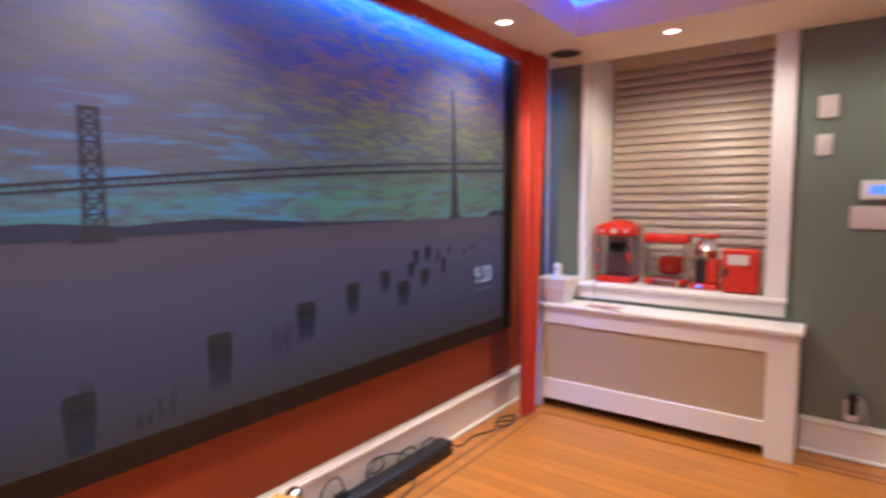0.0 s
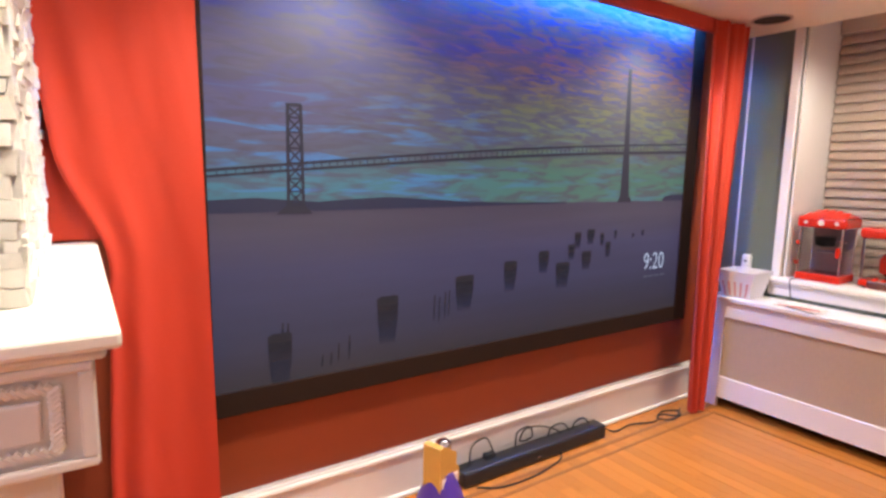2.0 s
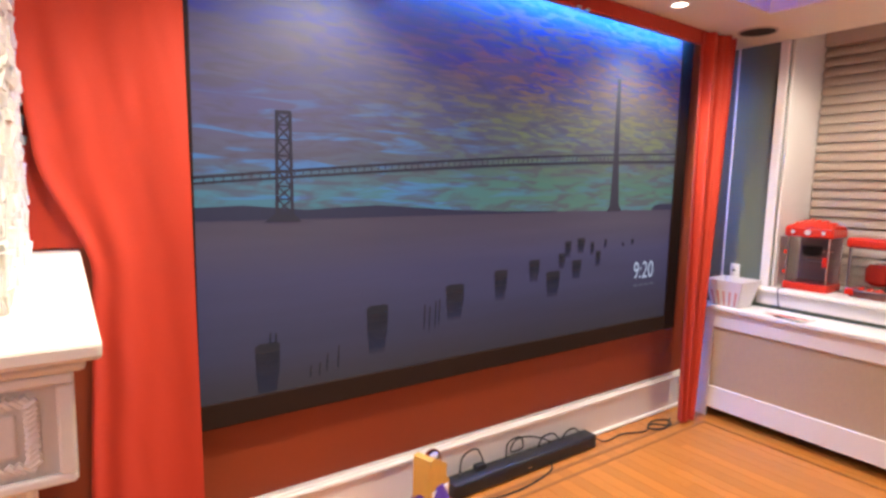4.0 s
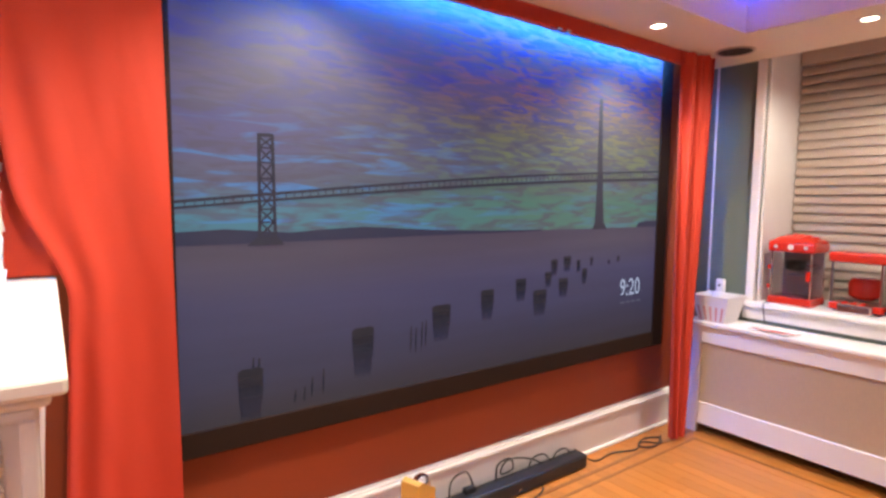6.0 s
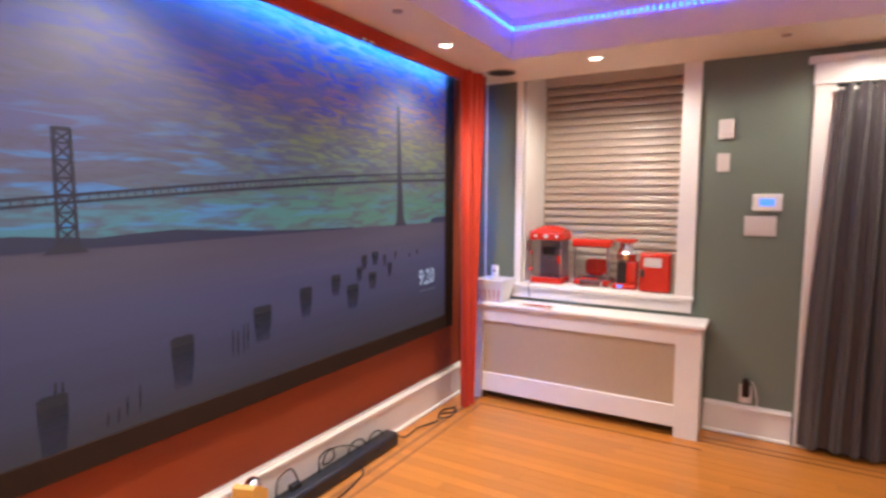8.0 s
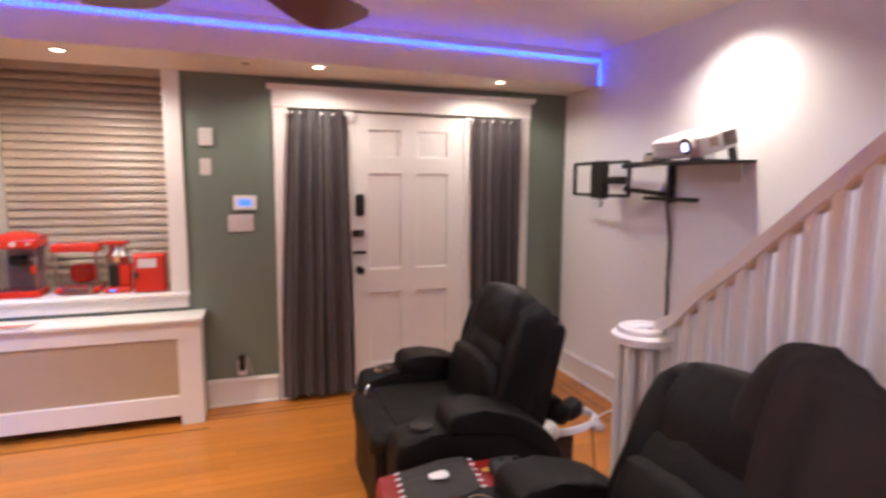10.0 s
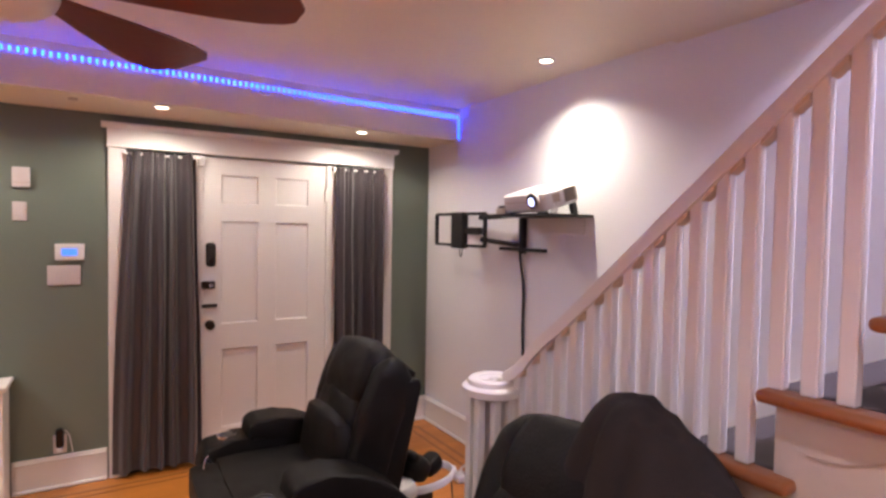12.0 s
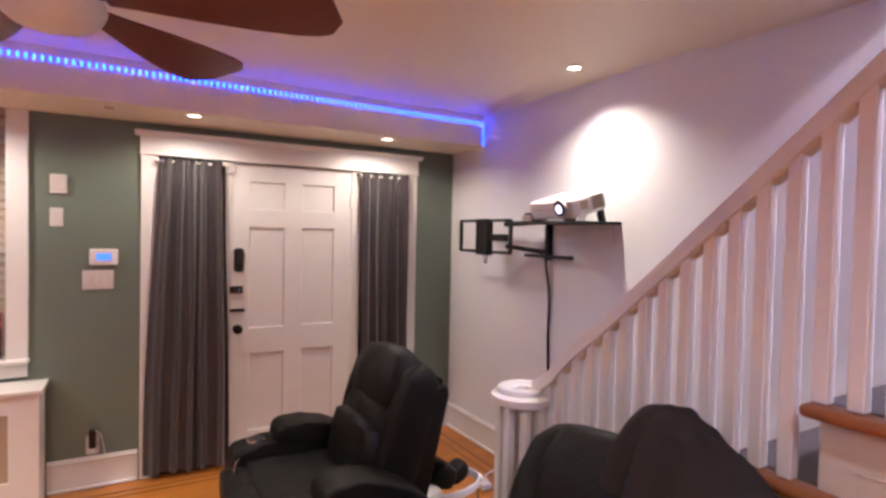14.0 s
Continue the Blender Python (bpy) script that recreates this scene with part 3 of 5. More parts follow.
def pic(name, r, g, b, k=1.0):
    n = Nodes(name)
    n.b.inputs["Base Color"].default_value = (0.018, 0.018, 0.019, 1)
    n.b.inputs["Roughness"].default_value = 0.85
    n.b.inputs["Specular IOR Level"].default_value = 0.08
    n.b.inputs["Emission Color"].default_value = srgb(r, g, b)
    n.b.inputs["Emission Strength"].default_value = PICTURE * k
    return n.m


SIL, HILL, POST, HAZE, DIGIT = pic("picture_silhouette", 48, 45, 64), pic("picture_hills", 46, 48, 80), pic("picture_posts", 34, 31, 44), pic("picture_haze", 44, 42, 62), pic("picture_digits", 190, 205, 235, 1.2)


def fading(m):
    """Lets a picture shape fade out towards its foot."""
    t = m.node_tree
    tc = t.nodes.new("ShaderNodeTexCoord")
    sp_ = t.nodes.new("ShaderNodeSeparateXYZ")
    mr = t.nodes.new("ShaderNodeMapRange")
    mr.inputs["From Min"].default_value, mr.inputs["From Max"].default_value, mr.inputs["To Max"].default_value = 0.0, 0.75, 0.95
    t.links.new(tc.outputs["Generated"], sp_.inputs[0])
    t.links.new(sp_.outputs["Z"], mr.inputs[0])
    t.links.new(mr.outputs[0], t.nodes["Principled BSDF"].inputs["Alpha"])


fading(POST)
fading(HAZE)
bm = B(-0.03, 0.0, SY0, SY1, SZ0, SZ1)
bmesh.ops.translate(bm, vec=ORIGIN[scr.name], verts=bm.verts)
pict = part("screen_surface", bm, picture_material(), scr, "matte screen that glows by itself with a dusk sky and water")
pict.location = -ORIGIN[scr.name]


def flat(name, mat, polys, d=0.001):
    bm = bmesh.new()
    for p in polys:
        prism(bm, p, "x", 0.0004, d)
    return part(name, bm, mat, scr)


def bar(y0, z0, y1, z1, w):
    d = Vector((y1 - y0, z1 - z0)).normalized() * w / 2
    return [(y0 + d.y, z0 - d.x), (y1 + d.y, z1 - d.x), (y1 - d.y, z1 + d.x), (y0 - d.y, z0 + d.x)]


hill_top = [(SY0, 1.327), (0.96, 1.334), (1.18, 1.318), (1.30, 1.326), (1.47, 1.334), (1.65, 1.323), (1.85, 1.312), (2.08, 1.305), (2.45, 1.302)]
flat("far_hill", HILL, [[(SY0, 1.282)] + [(2.45, 1.296)] + hill_top[::-1]], 0.0010)
flat("far_hill", HILL, [[(3.22, 1.30), (SY1, 1.30), (SY1, 1.335), (3.30, 1.335), (3.24, 1.325)]], 0.0010)


def deck(y):
    t = (y - SY0) / (SY1 - SY0)
    return 1.428 + 0.20 * t - 0.0 * t * t + 0.055 * math.sin(math.pi * t) * 0.35


N = 24
ys = [SY0 + (SY1 - SY0) * k / N for k in range(N + 1)]
flat("bridge_deck", SIL, [[(y, deck(y)) for y in ys] + [(y, deck(y) - 0.010) for y in ys[::-1]],
                          [(y, deck(y) - 0.020 - 0.022 * (y - SY0) / 2.6) for y in ys] + [(y, deck(y) - 0.028 - 0.030 * (y - SY0) / 2.6) for y in ys[::-1]]], 0.0018)
truss = [bar(y, deck(y), y, deck(y) - 0.03 - 0.02 * (y - SY0) / 2.6, 0.003) for y in [SY0 + 0.03 * k for k in range(1, 84)]]
tagged(flat("bridge_truss", SIL, truss, 0.0015), kind="stuff")
lat = [bar(1.073, 1.30, 1.076, 1.652, 0.011), bar(1.128, 1.30, 1.122, 1.655, 0.011), bar(1.07, 1.652, 1.125, 1.654, 0.012)]
zz = [1.31, 1.355, 1.40, 1.455, 1.505, 1.56, 1.61, 1.648]
for a, b in zip(zz, zz[1:]):
    lat += [bar(1.075, a, 1.124, b, 0.006), bar(1.124, a, 1.075, b, 0.006), bar(1.075, a, 1.124, a, 0.006)]
flat("bridge_tower", SIL, lat, 0.0022)
flat("tower_base", SIL, [[(1.03, 1.275), (1.16, 1.275), (1.135, 1.305), (1.065, 1.305)]], 0.0022)
flat("bridge_pier", SIL, [[(2.852, 1.31), (2.925, 1.31), (2.900, 1.60), (2.884, 1.98), (2.862, 1.98), (2.862, 1.60)]], 0.0022)
flat("pier_base", SIL, [[(2.83, 1.295), (2.95, 1.295), (2.93, 1.325), (2.85, 1.325)]], 0.0026)
posts = [(0.989, 1.077, 0.700, 0.850), (1.421, 1.517, 0.790, 0.940), (1.799, 1.897, 0.870, 0.990), (2.069, 2.147, 0.925, 1.034), (2.284, 2.352, 0.985, 1.069), (2.402, 2.497, 0.905, 1.004), (2.482, 2.530, 1.030, 1.090), (2.583, 2.652, 0.975, 1.050), (2.525, 2.571, 1.085, 1.150), (2.615, 2.671, 1.100, 1.162), (2.716, 2.745, 1.085, 1.138), (2.760, 2.800, 1.025, 1.090), (2.826, 2.845, 1.110, 1.148), (2.975, 2.990, 1.105, 1.125), (3.055, 3.075, 1.115, 1.14)]
for y0, y1, z0, z1 in posts:
    w, h = y1 - y0, z1 - z0
    flat("wooden_post", POST, [[(y0 + 0.04 * w, z0 + 0.10 * h), (y1 - 0.04 * w, z0 + 0.08 * h), (y1 - 0.02 * w, z0 + 0.5 * h), (y1, z1 - 0.05 * h), (y0 + 0.8 * w, z1), (y0 + 0.6 * w, z1 - 0.02 * h), (y0 + 0.2 * w, z1 - 0.01 * h), (y0, z1 - 0.08 * h), (y0 + 0.03 * w, z0 + 0.5 * h)]], 0.0016)
    flat("post_reflection", HAZE, [[(y0 + 0.12 * w, z0 - 0.35 * h), (y1 - 0.15 * w, z0 - 0.35 * h), (y1 - 0.04 * w, z0 + 0.55 * h), (y0 + 0.05 * w, z0 + 0.55 * h)]], 0.0012)
sticks = [(1.690, 0.80, 0.915), (1.715, 0.79, 0.905), (1.745, 0.80, 0.925), (1.765, 0.81, 0.93), (1.255, 0.70, 0.775), (1.19, 0.69, 0.74), (1.225, 0.69, 0.745), (1.30, 0.70, 0.80), (1.04, 0.80, 0.885), (1.06, 0.80, 0.88)]
for y, a, b in sticks:
    flat("thin_stake", POST, [bar(y, a, y + 0.004, b, 0.006)], 0.0014)


def words(text, size, at, rot, mat, parent, name):
    c = bpy.data.curves.new(name, "FONT")
    c.body, c.size, c.extrude, c.resolution_u = text, size, 0.0004, 3
    tmp = new(name, c)
    me = bpy.data.meshes.new_from_object(tmp.evaluated_get(bpy.context.evaluated_depsgraph_get()))
    bpy.data.objects.remove(tmp)
    me.materials.clear()
    me.materials.append(mat)
    o = new(name, me)
    o.parent = parent
    o.matrix_basis = Matrix.Translation(Vector(at) - ORIGIN[parent.name]) @ rot
    return o


clock = words("9:20", 0.138, (0.0035, 3.085, 0.912), Euler((radians(90), 0, radians(90))).to_matrix().to_4x4() @ Matrix.Diagonal((0.80, 1, 1, 1)), DIGIT, scr, "clock_digits")
flat("date_line", pic("picture_date", 96, 100, 125), [bar(3.10 + 0.05 * k, 0.872, 3.135 + 0.05 * k, 0.872, 0.010) for k in range(4)], 0.0016)

# red valance board over the screen, with a blue strip behind it
val = thing("valance", (0.10, 2.1, 2.23), "narrow red fabric-covered valance board under the soffit", "valance")
part("board", B(0.085, 0.115, 0.42, 3.62, 2.225, SOFFIT - 0.001, 0.005), RED_CLOTH, val)
part("led_strip", B(0.050, 0.058, 0.82, 3.40, 2.257, 2.263), LED_TOP, val, "blue glowing light strip")
# Added baffle: blocks the strip's light towards the room, leaves it on the screen.
part("led_shield", B(0.0585, 0.0610, 0.82, 3.40, 2.244, 2.268), WHITE_PLASTIC, val, "slim added strip that shields the room from the blue light")
for y in (2.40, 2.46):
    part("clip", B(0.078, 0.12, y, y + 0.03, 2.218, 2.232, 0.003), CHROME, val)


def fold(u, n, depth, seed):
    return depth * (math.sin(2 * math.pi * n * u + seed) + 0.45 * math.sin(2 * math.pi * n * 2.3 * u + 1.7 * seed))


# curtains at both ends of the screen
def left_hem(z):
    """Where the swept-back hem runs: nearly plumb above, drawn in at the mantel shelf, plumb again below."""
    if z > 1.5:
        return 0.404 - 0.090 * min(1.0, (z - 1.5) / 0.7)
    if z > 1.14:
        t = (1.5 - z) / 0.36
        return 0.404 + 0.118 * t * t * (3 - 2 * t)
    return 0.522 - 0.030 * min(1.0, (1.14 - z) / 0.6)


def left_curtain(u, v):
    z = 0.02 + v * (SOFFIT - 0.03)
    h = left_hem(z)
    y = h + u * (0.800 - 0.028 * v - h)
    near = (1 - u) ** 2.5
    pull = 1.0 - 0.45 * math.exp(-((z - 1.2) / 0.22) ** 2)
    x = 0.085 + 0.013 * near * pull * math.sin(2 * math.pi * 3.1 * u ** 0.8 + 0.6) + 0.011 * math.sin(6.5 * u + 1.1 * v) * (1 - 0.4 * u)
    x += 0.010 * noise.noise(Vector((9 * y, 1.4 * z, 3.0))) + 0.005 * noise.noise(Vector((24 * y + 5 * z, 3 * z, 8.0))) * (0.3 + near)
    return (x, y, z)


lc = thing("curtain", (0.08, 0.62, 0.02), "red floor-length curtain swept back beside the mantelpiece", "curtain")
part("cloth", sheet(left_curtain, 90, 70, 0.004), RED_CLOTH, lc, smooth=True)
part("under_layer", sheet(lambda u, v: (0.045 + 0.012 * math.sin(17 * u + 1.5 * v), 0.20 + 0.36 * u, 1.22 + v * (SOFFIT - 1.24)), 24, 8, 0.004), RED_CLOTH, lc, "second red layer behind the swept hem", smooth=True)


def right_curtain(u, v):
    z = 0.02 + v * (SOFFIT - 0.03)
    t = v ** 0.7
    y0, y1 = 3.470 - 0.075 * t, 3.60 + 0.10 * t
    return (0.12 + 0.03 * u * t + fold(u, 2.7, 0.022, 2.0 + 0.5 * v), y0 + u * (y1 - y0), z)


solo("curtain", sheet(right_curtain, 56, 40, 0.004), RED_CLOTH, "narrow red floor-length curtain beside the radiator cover", "curtain", smooth=True)
solo("wall_conduit", B(0.020, 0.032, WALL_Y - 0.012, WALL_Y, 0.72, SOFFIT, 0.003), TRIM, "white painted vertical cable conduit on the green wall", "conduit")

# ---- mantelpiece and stone chimney ----
man = thing("mantelpiece", (0.5, 0.0, 0.0), "cream painted mantelpiece with rope-carved drawer front", "mantelpiece")
MX, MY = 1.085, 0.497
bm = bmesh.new()
box(bm, SCREEN_X + 0.10, MX, -1.6, MY, 1.187, 1.212, 0.006)
box(bm, SCREEN_X + 0.10, MX - 0.018, -1.6, MY - 0.018, 1.170, 1.187, 0.007)
part("shelf", bm, CREAM, man)
bm = bmesh.new()
box(bm, SCREEN_X + 0.12, MX - 0.035, -1.6, MY - 0.032, 1.020, 1.170)
part("apron", bm, CREAM, man)
AX = MX - 0.035
bm = bmesh.new()
for z in (1.163, 1.028):
    box(bm, AX, AX + 0.012, -1.6, MY - 0.034, z - 0.008, z + 0.007, 0.004)
box(bm, AX, AX + 0.0135, MY - 0.052, MY - 0.0338, 1.0355, 1.1555, 0.003)
part("edge_moulding", bm, CREAM, man)


def rope(p, q, turns, r=0.0075):
    """A twisted rope bead: many short slanted beads along a line."""
    bm = bmesh.new()
    p, q = Vector(p), Vector(q)
    n = turns
    d = (q - p).normalized()
    up = d.cross(Vector((1, 0, 0)))
    for k in range(n):
        c = p.lerp(q, (k + 0.5) / n)
        half = (q - p).length / n * 0.75
        rod(bm, c - d * half * 0.75 - up * r * 0.75, c + d * half * 0.75 + up * r * 0.75, r * 0.85, r * 0.6, seg=8)
    return bm


ry1, rz0, rz1 = MY - 0.078, 1.051, 1.138
part("rope_bead", rope((AX + 0.004, -1.2, rz1), (AX + 0.004, ry1, rz1), 170), CREAM, man)
part("rope_bead", rope((AX + 0.004, -1.2, rz0), (AX + 0.004, ry1, rz0), 170), CREAM, man)
part("rope_bead", rope((AX + 0.004, ry1, rz0), (AX + 0.005, ry1, rz1), 12), CREAM, man)
part("raised_panel", B(AX - 0.002, AX + 0.006, -1.2, ry1 - 0.016, rz0 + 0.015, rz1 - 0.015, 0.004), CREAM, man)
part("keyhole", rod(bmesh.new(), (AX + 0.0055, 0.24, 1.095), (AX + 0.008, 0.24, 1.095), 0.0025, seg=8), BRONZE, man)
for y in (0.38, -1.4):
    part("leg", B(MX - 0.14, MX - 0.075, y - 0.045, y + 0.035, 0.0, 1.020, 0.01), CREAM, man)

chim = thing("stone_chimney", (0.4, -0.6, 0.0), "chimney breast clad in rough white stacked ledger stone", "chimney")
part("core", B(SCREEN_X + 0.1, 0.86, -1.5, 0.362, 1.2125, SOFFIT - 0.001), MORTAR, chim)
part("core_below", B(SCREEN_X + 0.12, 0.80, -1.5, 0.32, 0.0, 0.984), MORTAR, chim)


def stone_mesh(seed):
    rnd = random.Random(seed)
    bm = bmesh.new()
    bmesh.ops.create_cube(bm, size=1.0)
    for v in bm.verts:
        v.co += Vector((rnd.uniform(-0.22, 0.10) if v.co.x > 0 else 0, rnd.uniform(-0.05, 0.03), rnd.uniform(-0.09, 0.05)))
    bmesh.ops.triangulate(bm, faces=bm.faces)
    me = mesh_from(bm, "stone")
    me.materials.append(STONE)
    return me


STONES = [stone_mesh(k) for k in range(12)]
rnd = random.Random(5)


def lay(face, a0, a1, z0, z1, at, joined=False):
    """Rows of split stones over one face of the chimney; face 'x' looks along +x, 'y' along +y."""
    z = z0
    bm = bmesh.new()
    while z < z1 - 0.008:
        h = min(rnd.choice((0.018, 0.024, 0.030, 0.038)), z1 - z)
        a = a0 - rnd.uniform(0, 0.04)
        while a < a1 - 0.01:
            b = min(a + rnd.uniform(0.025, 0.075), a1)
            d = rnd.uniform(0.014, 0.040)
            me = rnd.choice(STONES)
            c = (a + b) / 2
            pos = Vector((at, c, z + h / 2)) if face == "x" else Vector((c, at, z + h / 2))
            m = Matrix.Translation(pos - ORIGIN[chim.name]) @ pose(0, 0, 0, 0, rnd.uniform(-3, 3), 0 if face == "x" else 90) @ Matrix.Diagonal((d, b - a - 0.002, h * 0.96, 1))
            if joined:
                n0 = len(bm.verts)
                bm.from_mesh(me)
                bm.verts.ensure_lookup_table()
                bmesh.ops.transform(bm, matrix=m, verts=bm.verts[n0:])
            else:
                o = new("stone", me)
                o.parent = chim
                o.matrix_basis = m
            a = b
        z += h
    if joined:
        bmesh.ops.translate(bm, vec=ORIGIN[chim.name], verts=bm.verts)
        tagged(part("stone_cladding", bm, STONE, chim), kind="stuff")
    else:
        bm.free()


# ---- round the window ----
RY = 3.755
rad = thing("radiator_cover", (0.80, 3.88, 0.0), "white painted radiator cover with woven beige grille", "radiator cover")
RX0, RX1, RT = 0.035, 1.565, 0.712
part("top", B(RX0 - 0.015, RX1 + 0.02, RY - 0.022, WALL_Y - 0.002, RT - 0.026, RT, 0.006), TRIM, rad)
part("stile", B(RX0, RX0 + 0.085, RY, RY + 0.022, 0.0, RT - 0.026, 0.002), TRIM, rad)
part("stile", B(RX1 - 0.135, RX1, RY, RY + 0.022, 0.0, RT - 0.026, 0.002), TRIM, rad)
part("top_rail", B(RX0 + 0.085, RX1 - 0.135, RY, RY + 0.022, 0.585, RT - 0.026), TRIM, rad)
part("bottom_rail", B(RX0 + 0.085, RX1 - 0.135, RY, RY + 0.022, 0.065, 0.195), TRIM, rad)
part("side_panel", B(RX0, RX0 + 0.02, RY + 0.022, WALL_Y - 0.03, 0.0, RT - 0.026), TRIM, rad)
part("side_panel", B(RX1 - 0.02, RX1, RY + 0.022, WALL_Y - 0.03, 0.0, RT - 0.026), TRIM, rad)
part("grille", B(RX0 + 0.085, RX1 - 0.135, RY + 0.012, RY + 0.016, 0.195, 0.585), WOVEN, rad, "woven beige cane grille")
bm = bmesh.new()
gx0, gx1, gz0, gz1 = RX0 + 0.085, RX1 - 0.135, 0.195, 0.585
for p, q in (((gx0, gz0), (gx1, gz0)), ((gx1, gz0), (gx1, gz1)), ((gx1, gz1), (gx0, gz1)), ((gx0, gz1), (gx0, gz0))):
    tube(bm, [(p[0], RY + 0.006, p[1]), (q[0], RY + 0.006, q[1])], 0.007, 6)
part("bead", bm, TRIM, rad)

# popcorn tub and what stands on the cover
tub = thing("popcorn_bucket", (0.175, 3.85, RT), "white square flared popcorn tub with pink stripes", "bucket")
bm = bmesh.new()
bot, top, hh = 0.080, 0.115, 0.165
rings = []
for r, z in ((bot, 0), (top, hh), (top - 0.004, hh), (bot - 0.004, 0.006)):
    rings.append([bm.verts.new((0.175 + sx * r, 3.85 + sy * r, RT + z)) for sx, sy in ((-1, -1), (1, -1), (1, 1), (-1, 1))])
for a, b in zip(rings, rings[1:]):
    for k in range(4):
        bm.faces.new((a[k], a[(k + 1) % 4], b[(k + 1) % 4], b[k]))
bm.faces.new(rings[0][::-1])
bm.faces.new(rings[-1])
part("tub", bm, WHITE_PLASTIC, tub)
STRIPE = surface("pale_pink_print", (0.62, 0.30, 0.26, 1), 0.5, vary=0.05)
for k in range(5):
    x = 0.175 + (k - 2) * 0.03
    bm = bmesh.new()
    prism(bm, [(x - 0.005, RT + 0.01), (x + 0.005, RT + 0.01), (x + 0.007 + (k - 2) * 0.008, RT + 0.10), (x - 0.007 + (k - 2) * 0.008, RT + 0.10)], "y", -0.0006, 0.0006)
    bmesh.ops.rotate(bm, verts=bm.verts, cent=(0, 0, RT), matrix=Matrix.Rotation(math.atan((top - bot) / hh), 3, "X"))
    bmesh.ops.translate(bm, verts=bm.verts, vec=(0, 3.85 - bot - 0.0006, 0))
    part("stripe", bm, STRIPE, tub)
spk = thing("small_camera", (0.115, 3.98, RT), "small upright white plastic indoor camera", "camera")
part("body", B(0.087, 0.143, 3.968, 3.998, RT, RT + 0.245, 0.010, 3), WHITE_PLASTIC, spk, smooth=True)
part("lens", rod(bmesh.new(), (0.115, 3.963, RT + 0.205), (0.115, 3.969, RT + 0.205), 0.008), BLACK, spk)
for k, (x, y, r) in enumerate(((0.47, 3.84, 12), (0.55, 3.80, -14))):
    bm = bmesh.new()
    box(bm, -0.09, 0.09, -0.055, 0.055, 0, 0.007, m=Matrix.Translation((x, y, RT + 0.0005 + 0.0075 * k)) @ pose(0, 0, 0, 0, 0, r))
    solo("popcorn_bag", bm, PAPER, "flat white paper popcorn bag lying on the radiator cover", "paper bag")
bm = bmesh.new()
prism(bm, [(0.43, 3.745), (0.58, 3.742), (0.64, 3.765), (0.55, 3.775)], "z", RT + 0.0155, RT + 0.019)
solo("popcorn_scoop_sleeve", bm, RED_PLASTIC, "flat red paper sleeve lying on the bags", "paper")
solo("blind_cord", tube(bmesh.new(), curve_pts([(0.40, WALL_Y + 0.02, 0.846), (0.40, WALL_Y - 0.062, 0.848), (0.405, WALL_Y - 0.07, 0.80), (0.41, WALL_Y - 0.05, 0.72)]), 0.003, 6), BLACK, "thin black cable hanging over the window sill", "cable")

SILL = 0.8425


def machine_body(name, x, y, w, d, label):
    return thing(name, (x, y, SILL), label, "toy machine")


# popcorn machine
px, py, w, d = 0.495, 4.13, 0.24, 0.20
pm = machine_body("popcorn_machine", px, py, w, d, "red retro popcorn machine with clear sides and ribbed canopy")
part("base", B(px - w / 2, px + w / 2, py - d / 2, py + d / 2, SILL, SILL + 0.045, 0.008), RED_PLASTIC, pm)
for sx in (-1, 1):
    for sy in (-1, 1):
        part("corner_post", rod(bmesh.new(), (px + sx * (w / 2 - 0.012), py + sy * (d / 2 - 0.012), SILL + 0.045), (px + sx * (w / 2 - 0.012), py + sy * (d / 2 - 0.012), SILL + 0.315), 0.006), CHROME, pm)
part("glass_front", B(px - w / 2 + 0.018, px + w / 2 - 0.018, py - d / 2 + 0.008, py - d / 2 + 0.011, SILL + 0.045, SILL + 0.315), CLEAR, pm)
# Added back sheet that carries the dim tone seen through the machine.
part("back_panel", B(px - w / 2 + 0.01, px + w / 2 - 0.01, py + d / 2 - 0.018, py + d / 2 - 0.012, SILL + 0.045, SILL + 0.315), DIM_VIEW, pm)
part("kettle", lathe(bmesh.new(), [(0.03, 0), (0.05, 0.01), (0.055, 0.05), (0.05, 0.06), (0.001, 0.062)], 20, Matrix.Translation((px - 0.01, py, SILL + 0.20))), BLACK_METAL, pm, smooth=True)
part("kettle_arm", rod(bmesh.new(), (px + 0.03, py, SILL + 0.235), (px + 0.10, py, SILL + 0.235), 0.006), CHROME, pm)
part("shelf_plate", B(px - 0.02, px + w / 2 - 0.02, py - 0.07, py + 0.05, SILL + 0.178, SILL + 0.184), CHROME, pm)
for z in (0.10, 0.22):
    part("side_knob", rod(bmesh.new(), (px - w / 2 - 0.004, py - d / 2 + 0.01, SILL + z), (px - w / 2 + 0.012, py - d / 2 + 0.01, SILL + z), 0.014), RED_PLASTIC, pm)
part("door_handle", B(px + w / 2 - 0.035, px + w / 2 - 0.012, py - d / 2 - 0.008, py - d / 2 + 0.006, SILL + 0.15, SILL + 0.21, 0.004), RED_PLASTIC, pm)
bm = bmesh.new()
box(bm, px - w / 2 - 0.008, px + w / 2 + 0.008, py - d / 2 - 0.008, py + d / 2 + 0.008, SILL + 0.315, SILL + 0.375, 0.012)
part("canopy_skirt", bm, RED_PLASTIC, pm)
for k in range(3):
    a = px - w / 2 + (k + 0.5) * w / 3
    part("scallop_panel", rod(bmesh.new(), (a, py - d / 2 - 0.013, SILL + 0.345), (a, py - d / 2 - 0.008, SILL + 0.345), 0.016 if k == 1 else 0.010, seg=20), PINK_PLASTIC, pm)
